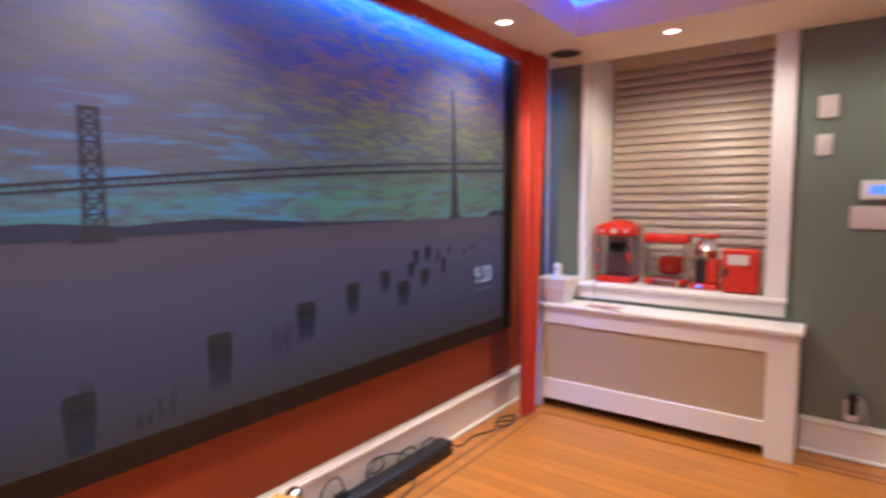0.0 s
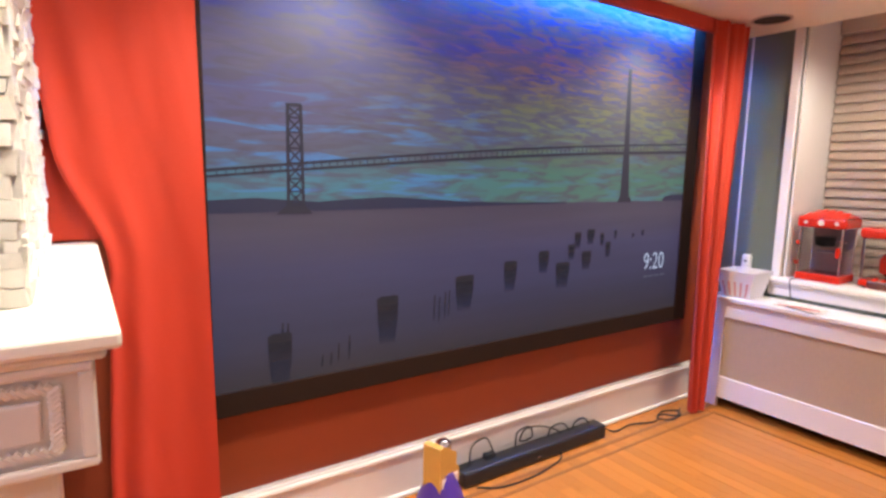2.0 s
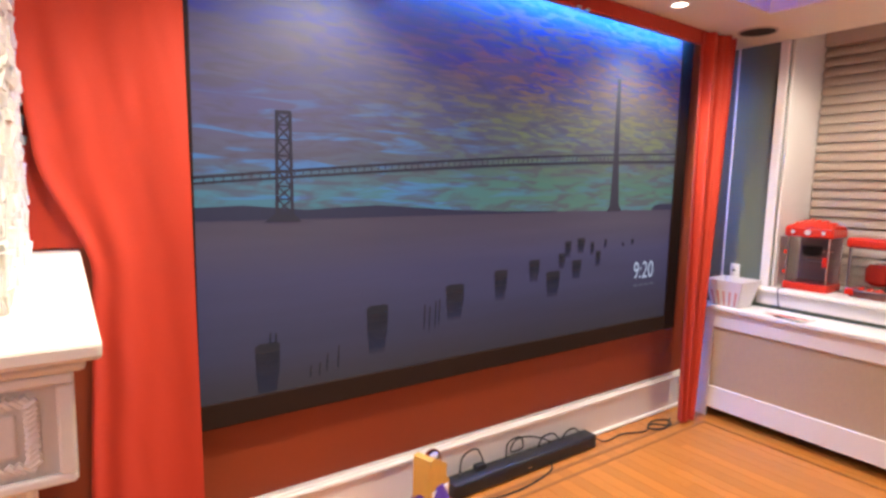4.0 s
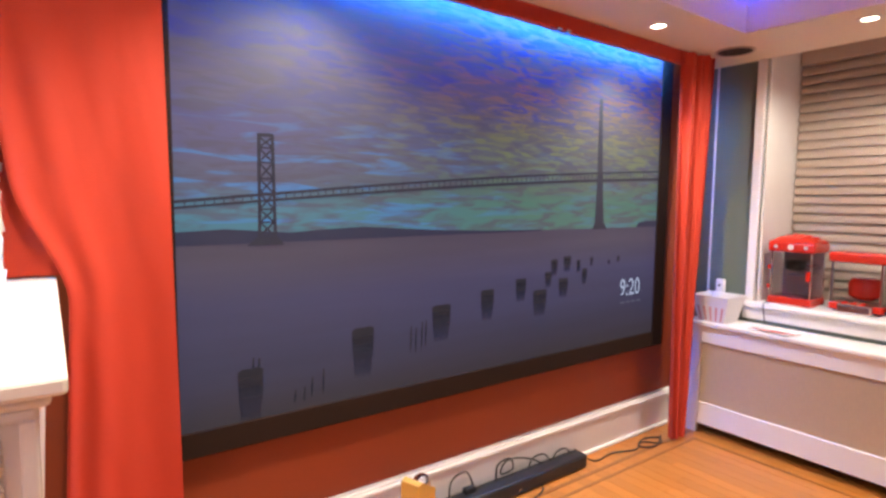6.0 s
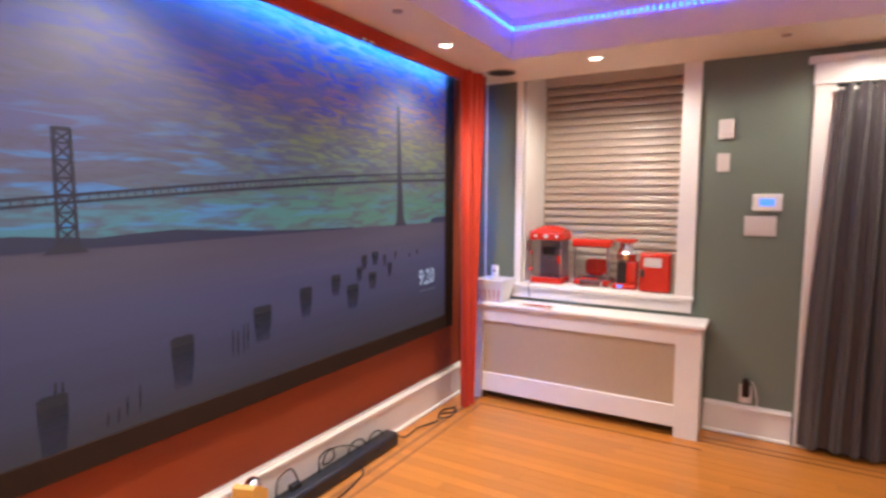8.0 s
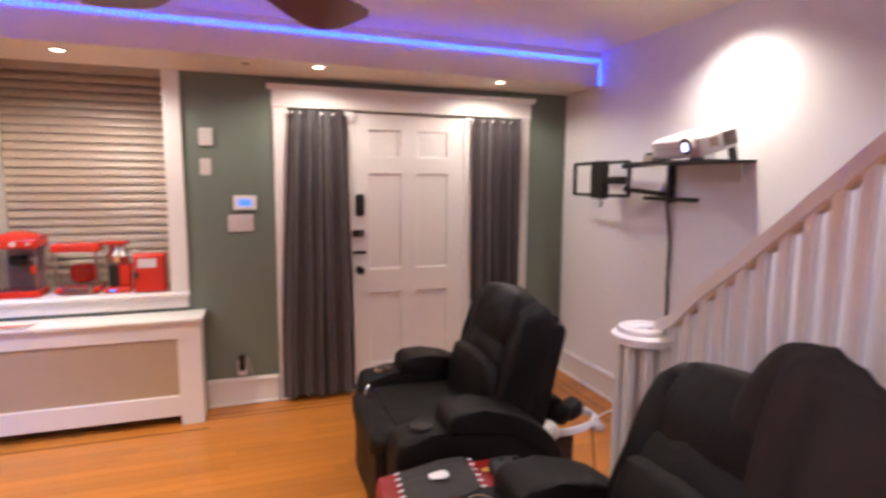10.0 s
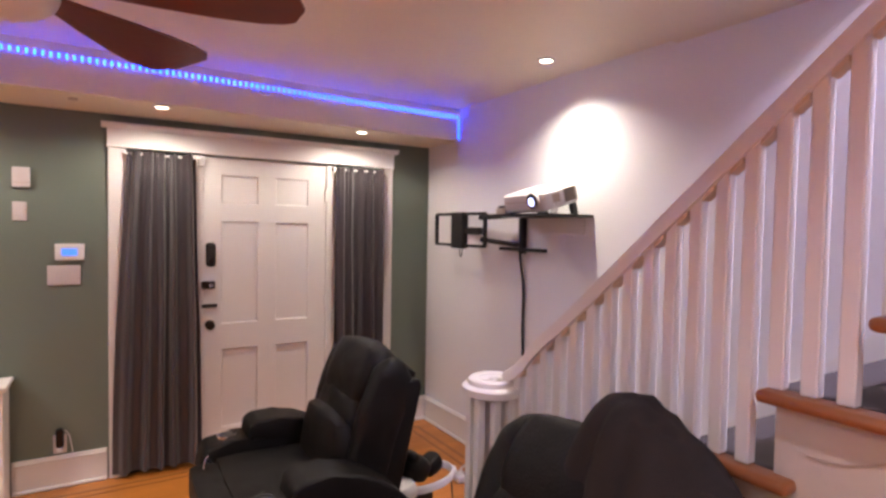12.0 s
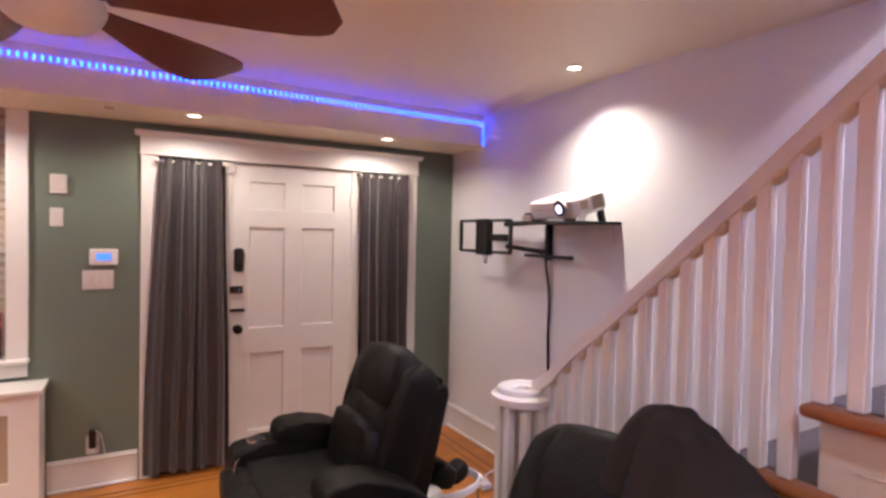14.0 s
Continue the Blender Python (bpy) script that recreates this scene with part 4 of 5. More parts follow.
bm = sheet(lambda u, v: (px + (u - 0.5) * (w + 0.01), py + (v - 0.5) * (d + 0.01), SILL + 0.375 + 0.045 * (math.sin(math.pi * u) ** 0.5) * (math.sin(math.pi * v) ** 0.5) + 0.004 * math.cos(14 * math.pi * u) * math.sin(math.pi * v)), 40, 16)
part("canopy_roof", bm, RED_PLASTIC, pm, smooth=True)

# hot dog grill
hx, hy, w, d = 0.815, 4.15, 0.25, 0.19
hm = machine_body("hot_dog_cooker", hx, hy, w, d, "red and chrome hot dog cooker with clear front")
part("base", B(hx - w / 2, hx + w / 2, hy - d / 2, hy + d / 2, SILL + 0.012, SILL + 0.05, 0.008), RED_PLASTIC, hm)
for sx in (-1, 1):
    part("side_frame", B(hx + sx * (w / 2 - 0.01) - 0.008, hx + sx * (w / 2 - 0.01) + 0.008, hy - d / 2 + 0.004, hy - d / 2 + 0.02, SILL + 0.05, SILL + 0.28, 0.004), CHROME, hm)
    part("side_wall", B(hx + sx * (w / 2 - 0.008) - 0.003, hx + sx * (w / 2 - 0.008) + 0.003, hy - d / 2 + 0.022, hy + d / 2 - 0.01, SILL + 0.05, SILL + 0.28), CLEAR, hm)
    part("foot", B(hx + sx * (w / 2 - 0.03) - 0.012, hx + sx * (w / 2 - 0.03) + 0.012, hy - 0.07, hy + 0.07, SILL, SILL + 0.012), BLACK, hm)
part("roof", B(hx - w / 2 - 0.01, hx + w / 2 + 0.01, hy - d / 2 - 0.01, hy + d / 2, SILL + 0.28, SILL + 0.335, 0.014, 3), RED_PLASTIC, hm, smooth=True)
part("glass_front", B(hx - w / 2 + 0.02, hx + w / 2 - 0.02, hy - d / 2 + 0.008, hy - d / 2 + 0.011, SILL + 0.05, SILL + 0.28), CLEAR, hm)
part("carousel", lathe(bmesh.new(), [(0.05, 0), (0.075, 0.02), (0.078, 0.09), (0.06, 0.12), (0.001, 0.125)], 24, Matrix.Translation((hx + 0.01, hy + 0.02, SILL + 0.07))), RED_PLASTIC, hm, smooth=True)
tray = part("bun_tray", B(hx - 0.065, hx + 0.095, hy - d / 2 - 0.055, hy - d / 2 - 0.002, SILL, SILL + 0.055, 0.010, 3), CHROME, hm, "chrome tray")
for k in range(3):
    part("hot_dog", rod(bmesh.new(), (hx - 0.035 + 0.04 * k, hy - d / 2 - 0.05, SILL + 0.058), (hx - 0.035 + 0.04 * k, hy - d / 2 - 0.006, SILL + 0.058), 0.010, seg=10), RED_PLASTIC, tray)

# shaved ice maker
ix, iy = 1.04, 4.14
im = machine_body("shaved_ice_maker", ix, iy, 0.15, 0.18, "red and chrome shaved ice maker with blue light")
part("base", B(ix - 0.075, ix + 0.085, iy - 0.09, iy + 0.07, SILL, SILL + 0.035, 0.010, 3), RED_PLASTIC, im, smooth=True)
part("column", B(ix + 0.01, ix + 0.08, iy - 0.05, iy + 0.06, SILL + 0.035, SILL + 0.19, 0.014, 3), RED_PLASTIC, im, smooth=True)
part("cup_bay", B(ix - 0.055, ix + 0.01, iy - 0.03, iy + 0.05, SILL + 0.035, SILL + 0.18), BLACK, im)
part("blue_lamp", B(ix - 0.04, ix - 0.005, iy - 0.093, iy - 0.088, SILL + 0.012, SILL + 0.028), LCD, im, "blue glowing indicator")
part("drum", lathe(bmesh.new(), [(0.055, 0), (0.068, 0.01), (0.072, 0.05), (0.06, 0.065), (0.045, 0.10), (0.05, 0.125), (0.001, 0.128)], 28, Matrix.Translation((ix, iy, SILL + 0.19))), CHROME, im, smooth=True)
part("lid", B(ix - 0.07, ix + 0.07, iy - 0.04, iy + 0.04, SILL + 0.318, SILL + 0.342, 0.008, 3), RED_PLASTIC, im, smooth=True)
part("crank", tube(bmesh.new(), [(ix + 0.06, iy, SILL + 0.24), (ix + 0.10, iy - 0.01, SILL + 0.25), (ix + 0.10, iy - 0.01, SILL + 0.21)], 0.006), CHROME, im)

# small red fridge
fx, fy, w, d, h = 1.245, 4.10, 0.195, 0.16, 0.26
fm = machine_body("toy_fridge", fx, fy, w, d, "small boxy red retro mini fridge with pale label")
part("body", B(fx - w / 2, fx + w / 2, fy - d / 2, fy + d / 2, SILL, SILL + h, 0.018, 4), RED_PLASTIC, fm, smooth=True)
part("door", B(fx - w / 2 + 0.006, fx + w / 2 - 0.006, fy - d / 2 - 0.014, fy - d / 2 - 0.001, SILL + 0.008, SILL + h - 0.008, 0.006, 2), RED_PLASTIC, fm)
part("label_plate", B(fx - 0.065, fx + 0.045, fy - d / 2 - 0.0165, fy - d / 2 - 0.0145, SILL + h - 0.09, SILL + h - 0.03), PINK_PLASTIC, fm, "pale pink label plate")
part("handle", B(fx - w / 2 + 0.012, fx - w / 2 + 0.035, fy - d / 2 - 0.03, fy - d / 2 - 0.014, SILL + 0.10, SILL + 0.15, 0.005), BLACK, fm)

# wall fittings on the green wall
def plate(name, x0, x1, z0, z1, label, cat, mat=PINK_PLASTIC, depth=0.02):
    t = thing(name, ((x0 + x1) / 2, WALL_Y, z0), label, cat)
    part("cover", B(x0, x1, WALL_Y - depth, WALL_Y, z0, z1, 0.005, 2), mat, t)
    return t


p1 = plate("door_chime", 1.587, 1.672, 1.822, 1.938, "off-white square plastic chime box on the green wall", "chime")
part("seam", B(1.592, 1.667, WALL_Y - 0.0212, WALL_Y - 0.0198, 1.846, 1.849), SLAT, p1)
p2 = plate("light_switch", 1.585, 1.654, 1.626, 1.737, "off-white single light switch plate", "light switch", depth=0.008)
part("rocker", B(1.604, 1.635, WALL_Y - 0.014, WALL_Y - 0.008, 1.65, 1.713, 0.003), PINK_PLASTIC, p2)
p3 = plate("thermostat", 1.786, 1.937, 1.392, 1.490, "white thermostat with lit blue display", "thermostat", WHITE_PLASTIC, 0.024)
part("display", B(1.822, 1.900, WALL_Y - 0.0255, WALL_Y - 0.024, 1.420, 1.462), LCD, p3, "glowing blue display")
p4 = plate("light_switch", 1.748, 1.915, 1.240, 1.360, "off-white triple light switch plate", "light switch", depth=0.008)
for k in range(3):
    part("rocker", B(1.764 + 0.05 * k, 1.794 + 0.05 * k, WALL_Y - 0.014, WALL_Y - 0.008, 1.268, 1.332, 0.003), PINK_PLASTIC, p4)
p5 = plate("wall_outlet", 1.77, 1.84, 0.21, 0.325, "off-white outlet with a plugged-in charger", "outlet", depth=0.008)
part("charger", B(1.785, 1.825, WALL_Y - 0.05, WALL_Y - 0.008, 0.255, 0.37, 0.012, 3), BRONZE, p5, "dark brown plug-in freshener")
part("charger_tip", B(1.79, 1.82, WALL_Y - 0.045, WALL_Y - 0.008, 0.222, 0.254, 0.006), WHITE_PLASTIC, p5)
part("lead", tube(bmesh.new(), curve_pts([(1.825, WALL_Y - 0.03, 0.36), (1.85, WALL_Y - 0.03, 0.33), (1.865, WALL_Y - 0.02, 0.25), (1.87, WALL_Y - 0.02, 0.20)]), 0.003, 6), WHITE_PLASTIC, p5)


# curtains over the side lights
def door_curtain(x0, x1, b0, b1, z0, n, seed):
    """Gathered on a rod pocket: tight uneven pleats above that open into fewer, deeper folds below."""
    def fn(u, v):
        z = z0 + v * (2.075 - z0)
        g = v ** 1.5
        a, b = b0 + (x0 - b0) * g, b1 + (x1 - b1) * g
        ph = 2 * math.pi * n * u + 1.9 * noise.noise(Vector((3.1 * u, 0.9 * v, seed))) + seed
        amp = 0.025 + 0.024 * noise.noise(Vector((5.0 * u, 0.7 * v, seed + 4)))
        deep = amp * (math.sin(ph) + 0.30 * math.sin(2 * ph + 1.1)) * (0.75 + 0.25 * (1 - v))
        tight = 0.006 * math.sin(2.6 * ph + seed) * max(0.0, v - 0.55) / 0.45
        wave = 0.010 * math.sin(1.3 * ph) * (v > 0.97) - 0.012 * (1 - v) * (1 + noise.noise(Vector((4 * u, 0, seed)))) * (v < 0.02)
        pinch = 0.012 * math.exp(-((v - 0.965) / 0.012) ** 2)
        return (a + u * (b - a) + 0.010 * noise.noise(Vector((7 * u, 2.2 * v, seed + 9))), WALL_Y - 0.078 + deep + tight + pinch, z + wave)
    return fn


for a, b, c, d, z0, n, seed, lab in ((2.165, 2.555, 2.075, 2.60, 0.045, 5.3, 0.4, "dark grey satin floor-length curtain beside the front door"), (3.53, 3.915, 3.545, 3.935, 0.045, 4.6, 2.1, "dark grey satin curtain over the far side light")):
    cu = thing("door_curtain", ((a + b) / 2, WALL_Y - 0.07, z0), lab, "curtain", "curtains beside the front door")
    part("cloth", sheet(door_curtain(a, b, c, d, z0, n, seed), 150, 60, 0.003), GREY_CLOTH, cu, smooth=True)
    part("tension_rod", rod(bmesh.new(), (a - 0.02, WALL_Y - 0.062, 2.058), (b + 0.03, WALL_Y - 0.062, 2.058), 0.008), TRIM, cu)
    for x in (a - 0.015, b + 0.022):
        part("rod_bracket", B(x - 0.008, x + 0.008, WALL_Y - 0.068, WALL_Y - 0.027, 2.046, 2.07, 0.003), TRIM, cu)

# ---- projector corner ----
arm = thing("wall_mount", (4.3, 2.9, 1.45), "black articulated television wall mount carrying a shelf", "wall mount")
AXW = WALL_X
ax = 4.20


def W_(y, z, x=ax):
    return (x, y, z)


bm = bmesh.new()
y0, y1, za, zb = 2.935, 3.56, 1.508, 1.728
for z in (za, zb):
    box(bm, ax - 0.012, ax + 0.012, y0, y1, z - 0.010, z + 0.010, 0.002)
for y in (y0, y1):
    box(bm, ax - 0.012, ax + 0.012, y - 0.010, y + 0.010, za, zb, 0.002)
part("plate_frame", bm, BLACK_METAL, arm)
part("swivel_head", B(ax - 0.035, ax + 0.02, 3.165, 3.31, 1.485, 1.740, 0.006), BLACK_METAL, arm)
part("fore_arm", B(ax - 0.015, ax + 0.015, 2.98, 3.20, 1.585, 1.635, 0.005), BLACK_METAL, arm)
part("rear_arm", rod(bmesh.new(), (ax, 2.98, 1.555), (WALL_X - 0.05, 2.74, 1.525), 0.016), BLACK_METAL, arm)
part("rear_arm", rod(bmesh.new(), (ax, 3.0, 1.70), (WALL_X - 0.05, 2.72, 1.72), 0.016), BLACK_METAL, arm)
part("wall_plate", B(WALL_X - 0.05, WALL_X, 2.705, 2.735, 1.47, 1.699, 0.006), BLACK_METAL, arm)
part("lower_bar", B(WALL_X - 0.05, WALL_X - 0.02, 2.49, 2.94, 1.485, 1.508, 0.004), BLACK_METAL, arm)
part("cable_loop", tube(bmesh.new(), curve_pts([(ax, 3.245, 1.488), (ax, 3.235, 1.435), (ax, 3.215, 1.435), (ax, 3.205, 1.488)]), 0.004, 6), BLACK, arm)
shelf = solo("projector_shelf", B(4.02, WALL_X - 0.002, 2.14, 2.74, 1.700, 1.713, 0.003), BLACK_METAL, "thin black metal shelf on the white wall under the projector", "shelf")
bk = thing("shelf_bracket_plate", (4.33, 2.32, 1.52), "pale wooden bracket board under the projector shelf", "bracket")
part("board", B(WALL_X - 0.02, WALL_X - 0.001, 2.20, 2.66, 1.60, 1.699, 0.003), WHITE_WALL, bk)
PT = Matrix.Translation((4.19, 2.365, 1.732)) @ pose(0, 0, 0, 0, -16, -4)
pj = thing("projector", (4.19, 2.355, 1.714), "white home cinema projector with glowing lens", "projector")


def P(*a, **k):
    return box(bmesh.new(), *a, m=PT, **k)


def PR(p, q, r, seg=28):
    bm = rod(bmesh.new(), p, q, r, seg=seg)
    bmesh.ops.transform(bm, matrix=PT, verts=bm.verts)
    return bm


part("body", P(-0.125, 0.125, -0.19, 0.19, 0.022, 0.130, bevel=0.022, seg=4), WHITE_PLASTIC, pj, smooth=True)
part("top_panel", P(-0.09, 0.10, -0.15, 0.15, 0.1305, 0.134, bevel=0.002), WHITE_PLASTIC, pj)
lens = part("lens_barrel", PR((-0.142, -0.115, 0.085), (-0.115, -0.115, 0.085), 0.050), PINK_PLASTIC, pj)
part("lens_ring", PR((-0.146, -0.115, 0.085), (-0.1415, -0.115, 0.085), 0.040), BLACK, lens)
part("lens_glass", PR((-0.149, -0.115, 0.085), (-0.1455, -0.115, 0.085), 0.024), BEAM, lens, "glowing lens")
part("front_seam", P(-0.1265, -0.1245, -0.06, 0.17, 0.080, 0.083), SLAT, pj)
vent = part("vent", P(0.02, 0.10, -0.1915, -0.189, 0.042, 0.116), SLAT, pj, "grey slotted vent")
for k in range(6):
    part("vent_slot", P(0.025, 0.095, -0.1935, -0.1915, 0.047 + 0.0115 * k, 0.052 + 0.0115 * k), BLACK, vent)
part("small_vent", P(-0.06, -0.01, -0.1915, -0.189, 0.055, 0.105), SLAT, pj)
for sx, h in ((-0.10, 0.024), (0.10, 0.024)):
    for sy in (-0.15, 0.15):
        part("foot", P(sx - 0.015, sx + 0.015, sy - 0.015, sy + 0.015, -0.048 if sx > 0 else 0.008, h), BLACK, pj)
sb = thing("streaming_box", (4.17, 2.60, 1.7135), "small pale media box with cables beside the projector", "media box")
part("body", B(4.08, 4.20, 2.565, 2.66, 1.7135, 1.752, 0.004), SLAT, sb)
part("ports", B(4.09, 4.19, 2.58, 2.65, 1.7525, 1.765), BLACK, sb)
# Two short upright antennas on the shelf.
for k, y in enumerate((2.155, 2.185)):
    solo("shelf_antenna", rod(bmesh.new(), (4.10, y, 1.7125), (4.10, y, 1.775 - 0.015 * k), 0.008, seg=8), WHITE_PLASTIC, "small upright white antenna on the projector shelf", "antenna")
pts = [(WALL_X - 0.03, 2.735, 1.47), (WALL_X - 0.03, 2.73, 1.42), (WALL_X - 0.015, 2.715, 1.25), (WALL_X - 0.015, 2.715, 1.0), (WALL_X - 0.015, 2.705, 0.75), (WALL_X - 0.02, 2.71, 0.45), (WALL_X - 0.04, 2.72, 0.23)]
solo("power_cable", tube(bmesh.new(), curve_pts(pts), 0.009, 8), BLACK, "black cable bundle hanging down the white wall", "cable", smooth=True)

# ---- staircase ----
SX, RISE, RUN, NOSE5 = 3.45, 0.208, 0.2235, 0.923
st = thing("staircase", (3.9, 0.4, 0.0), "white staircase with carpeted treads and oak nosings", "staircase")
N_STEP = 14
xw = WALL_X - 0.002
prof = []
for k in range(1, N_STEP + 1):
    yn = NOSE5 + (5 - k) * RUN
    zt = k * RISE
    n_ = part("tread", B(SX + 0.02, xw - 0.03, yn - RUN - 0.015, yn - 0.012, zt - 0.030, zt, 0.008), CARPET, st, "grey carpeted tread")
    part("nosing", B(SX - 0.055, SX + 0.022, yn - RUN - 0.078, yn + 0.002, zt - 0.034, zt - 0.002, 0.014, 3), NOSING, st, "rounded stained oak nosing", smooth=True)
    part("riser", B(SX + 0.004, xw - 0.03, yn - 0.045, yn - 0.025, zt - RISE, zt - 0.031), CARPET, st)
    part("stringer_panel", B(SX, SX + 0.02, yn - RUN - 0.025, yn - 0.025, 0.0, zt - 0.034), PLASTER, st, "aged beige plastered stair side")
ang = math.atan2(RISE, RUN)
bm = bmesh.new()
ya, yb = NOSE5 + 4.4 * RUN, NOSE5 - 9 * RUN
za = lambda y: 5 * RISE + (NOSE5 - y) * RISE / RUN
prism(bm, [(ya, max(0, za(ya) - 0.10)), (yb, za(yb) - 0.10), (yb, za(yb) + 0.13), (ya, za(ya) + 0.13)], "x", xw - 0.022, xw)
part("wall_string", bm, TRIM, st, "white skirting board along the stair wall")

ban = thing("banister", (SX, 1.2, 0.0), "white painted banister with square balusters and spiral end", "banister")
SL = 0.885
rail_z = lambda y: 1.440 + (1.228 - y) * SL
for k in range(1, N_STEP):
    for j in range(3):
        y = NOSE5 + (5 - k) * RUN - 0.028 - j * RUN / 3
        if rail_z(y) < k * RISE + 0.15 or y > 1.70:
            continue
        part("baluster", B(SX - 0.018, SX + 0.016, y - 0.018, y + 0.018, k * RISE - 0.001, rail_z(y) - 0.02, 0.003, 1), TRIM, ban)
        # Tan strip in the gap between two balusters, under the rail.
        ya_, yb2 = y - 0.022, y - 0.053
        part("fillet", prism(bmesh.new(), [(ya_, rail_z(ya_) - 0.030), (yb2, rail_z(yb2) - 0.030), (yb2, rail_z(yb2) - 0.048), (ya_, rail_z(ya_) - 0.048)], "x", SX - 0.022, SX + 0.016), TAN_FILLET, ban, "tan strip between balusters under the rail")
VX, VY, VZ = 3.425, 1.765, 0.986
path = [(SX, yb, rail_z(yb)), (SX, 0.4, rail_z(0.4)), (SX, 1.0, rail_z(1.0)), (SX, 1.35, rail_z(1.35)), (SX, 1.52, rail_z(1.52) + 0.01), (SX - 0.003, 1.63, 1.078), (SX - 0.005, 1.71, 1.022)]
pts = curve_pts(path, 10)


def sweep_rail(bm, pts, w, h):
    """A moulded hand rail: a rounded section carried along points."""
    sec = [(-0.5, -0.5), (-0.5, 0.05), (-0.38, 0.38), (-0.12, 0.5), (0.12, 0.5), (0.38, 0.38), (0.5, 0.05), (0.5, -0.5)]
    rings = []
    for i, p in enumerate(pts):
        d = (Vector(pts[min(i + 1, len(pts) - 1)]) - Vector(pts[max(i - 1, 0)])).normalized()
        side = d.cross(Vector((0, 0, 1))).normalized()
        up = side.cross(d)
        rings.append([bm.verts.new(Vector(p) + side * a * w + up * b * h) for a, b in sec])
    for a, b in zip(rings, rings[1:]):
        for k in range(len(sec)):
            bm.faces.new((a[k], a[(k + 1) % len(sec)], b[(k + 1) % len(sec)], b[k]))
    bm.faces.new(rings[0])
    bm.faces.new(rings[-1][::-1])
    return bm


part("hand_rail", sweep_rail(bmesh.new(), pts, 0.060, 0.052), TRIM, ban, smooth=True)
spiral = []
for k in range(46):
    a = radians(5 + k * 11.5)
    r = 0.092 - 0.0011 * k
    spiral.append((VX + r * math.cos(a) - 0.03, VY - 0.02 + r * math.sin(a), VZ + 0.022 - 0.0002 * k))
part("volute", sweep_rail(bmesh.new(), spiral, 0.050, 0.030), TRIM, ban, "spiral rail end", smooth=True)
part("volute_cap", lathe(bmesh.new(), [(0.001, -0.038), (0.110, -0.038), (0.124, -0.030), (0.126, -0.004), (0.112, 0.006), (0.001, 0.006)], 36, Matrix.Translation((VX - 0.03, VY - 0.02, VZ + 0.006))), TRIM, ban, smooth=True)
for k in range(8):
    a = 2 * math.pi * k / 8 + 0.3
    cx, cy = VX - 0.03 + 0.085 * math.cos(a), VY - 0.02 + 0.085 * math.sin(a)
    part("baluster", B(cx - 0.017, cx + 0.017, cy - 0.017, cy + 0.017, 0.205, VZ - 0.036, 0.003, 1), TRIM, ban)
part("newel_post", rod(bmesh.new(), (VX - 0.03, VY - 0.02, 0.205), (VX - 0.03, VY - 0.02, VZ - 0.036), 0.032), TRIM, ban)
bm = bmesh.new()
lathe(bm, [(0.001, 0), (0.20, 0), (0.20, 0.165), (0.215, 0.172), (0.22, 0.19), (0.21, 0.205), (0.001, 0.205)], 36, Matrix.Translation((VX - 0.03, VY - 0.02, 0)))
part("bullnose_step", bm, TRIM, st, "rounded white bottom step", smooth=True)
solo("stair_wire", tube(bmesh.new(), curve_pts([(SX - 0.004, 0.60, 1.105), (SX - 0.004, 0.53, 1.112), (SX - 0.004, 0.47, 1.135), (SX - 0.004, 0.43, 1.150), (SX - 0.004, 0.39, 1.120), (SX - 0.004, 0.33, 1.135)]), 0.0016, 6), SLAT, "thin beige wire tacked along the white stair side", "wire", smooth=True)

# ---- seats ----
def pillow(cx, cy, cz, sx, sy, sz, rot=(0, 0, 0), puff=0.35, seed=0, n=14, crease=0.0):
    """A stuffed cushion: a rounded block with swollen faces and a few soft wrinkles."""
    bm = bmesh.new()
    bmesh.ops.create_cube(bm, size=2.0)
    bmesh.ops.subdivide_edges(bm, edges=bm.edges[:], cuts=n, use_grid_fill=True)
    m = Matrix.Translation((cx, cy, cz)) @ pose(0, 0, 0, *rot)
    for v in bm.verts:
        p = v.co.copy()
        q = Vector((p.x * math.sqrt(max(0, 1 - p.y ** 2 / 2 - p.z ** 2 / 2 + p.y ** 2 * p.z ** 2 / 3)),
                    p.y * math.sqrt(max(0, 1 - p.z ** 2 / 2 - p.x ** 2 / 2 + p.z ** 2 * p.x ** 2 / 3)),
                    p.z * math.sqrt(max(0, 1 - p.x ** 2 / 2 - p.y ** 2 / 2 + p.x ** 2 * p.y ** 2 / 3))))
        r = p.lerp(q, puff)
        r = Vector((r.x * sx / 2, r.y * sy / 2, r.z * sz / 2))
        k = noise.noise(Vector((r.x * 7 + seed, r.y * 7, r.z * 7))) * 0.010 + noise.noise(Vector((r.x * 22 + seed, r.y * 22, r.z * 22))) * 0.003
        r += p.normalized() * k
        v.co = m @ r
    return bm


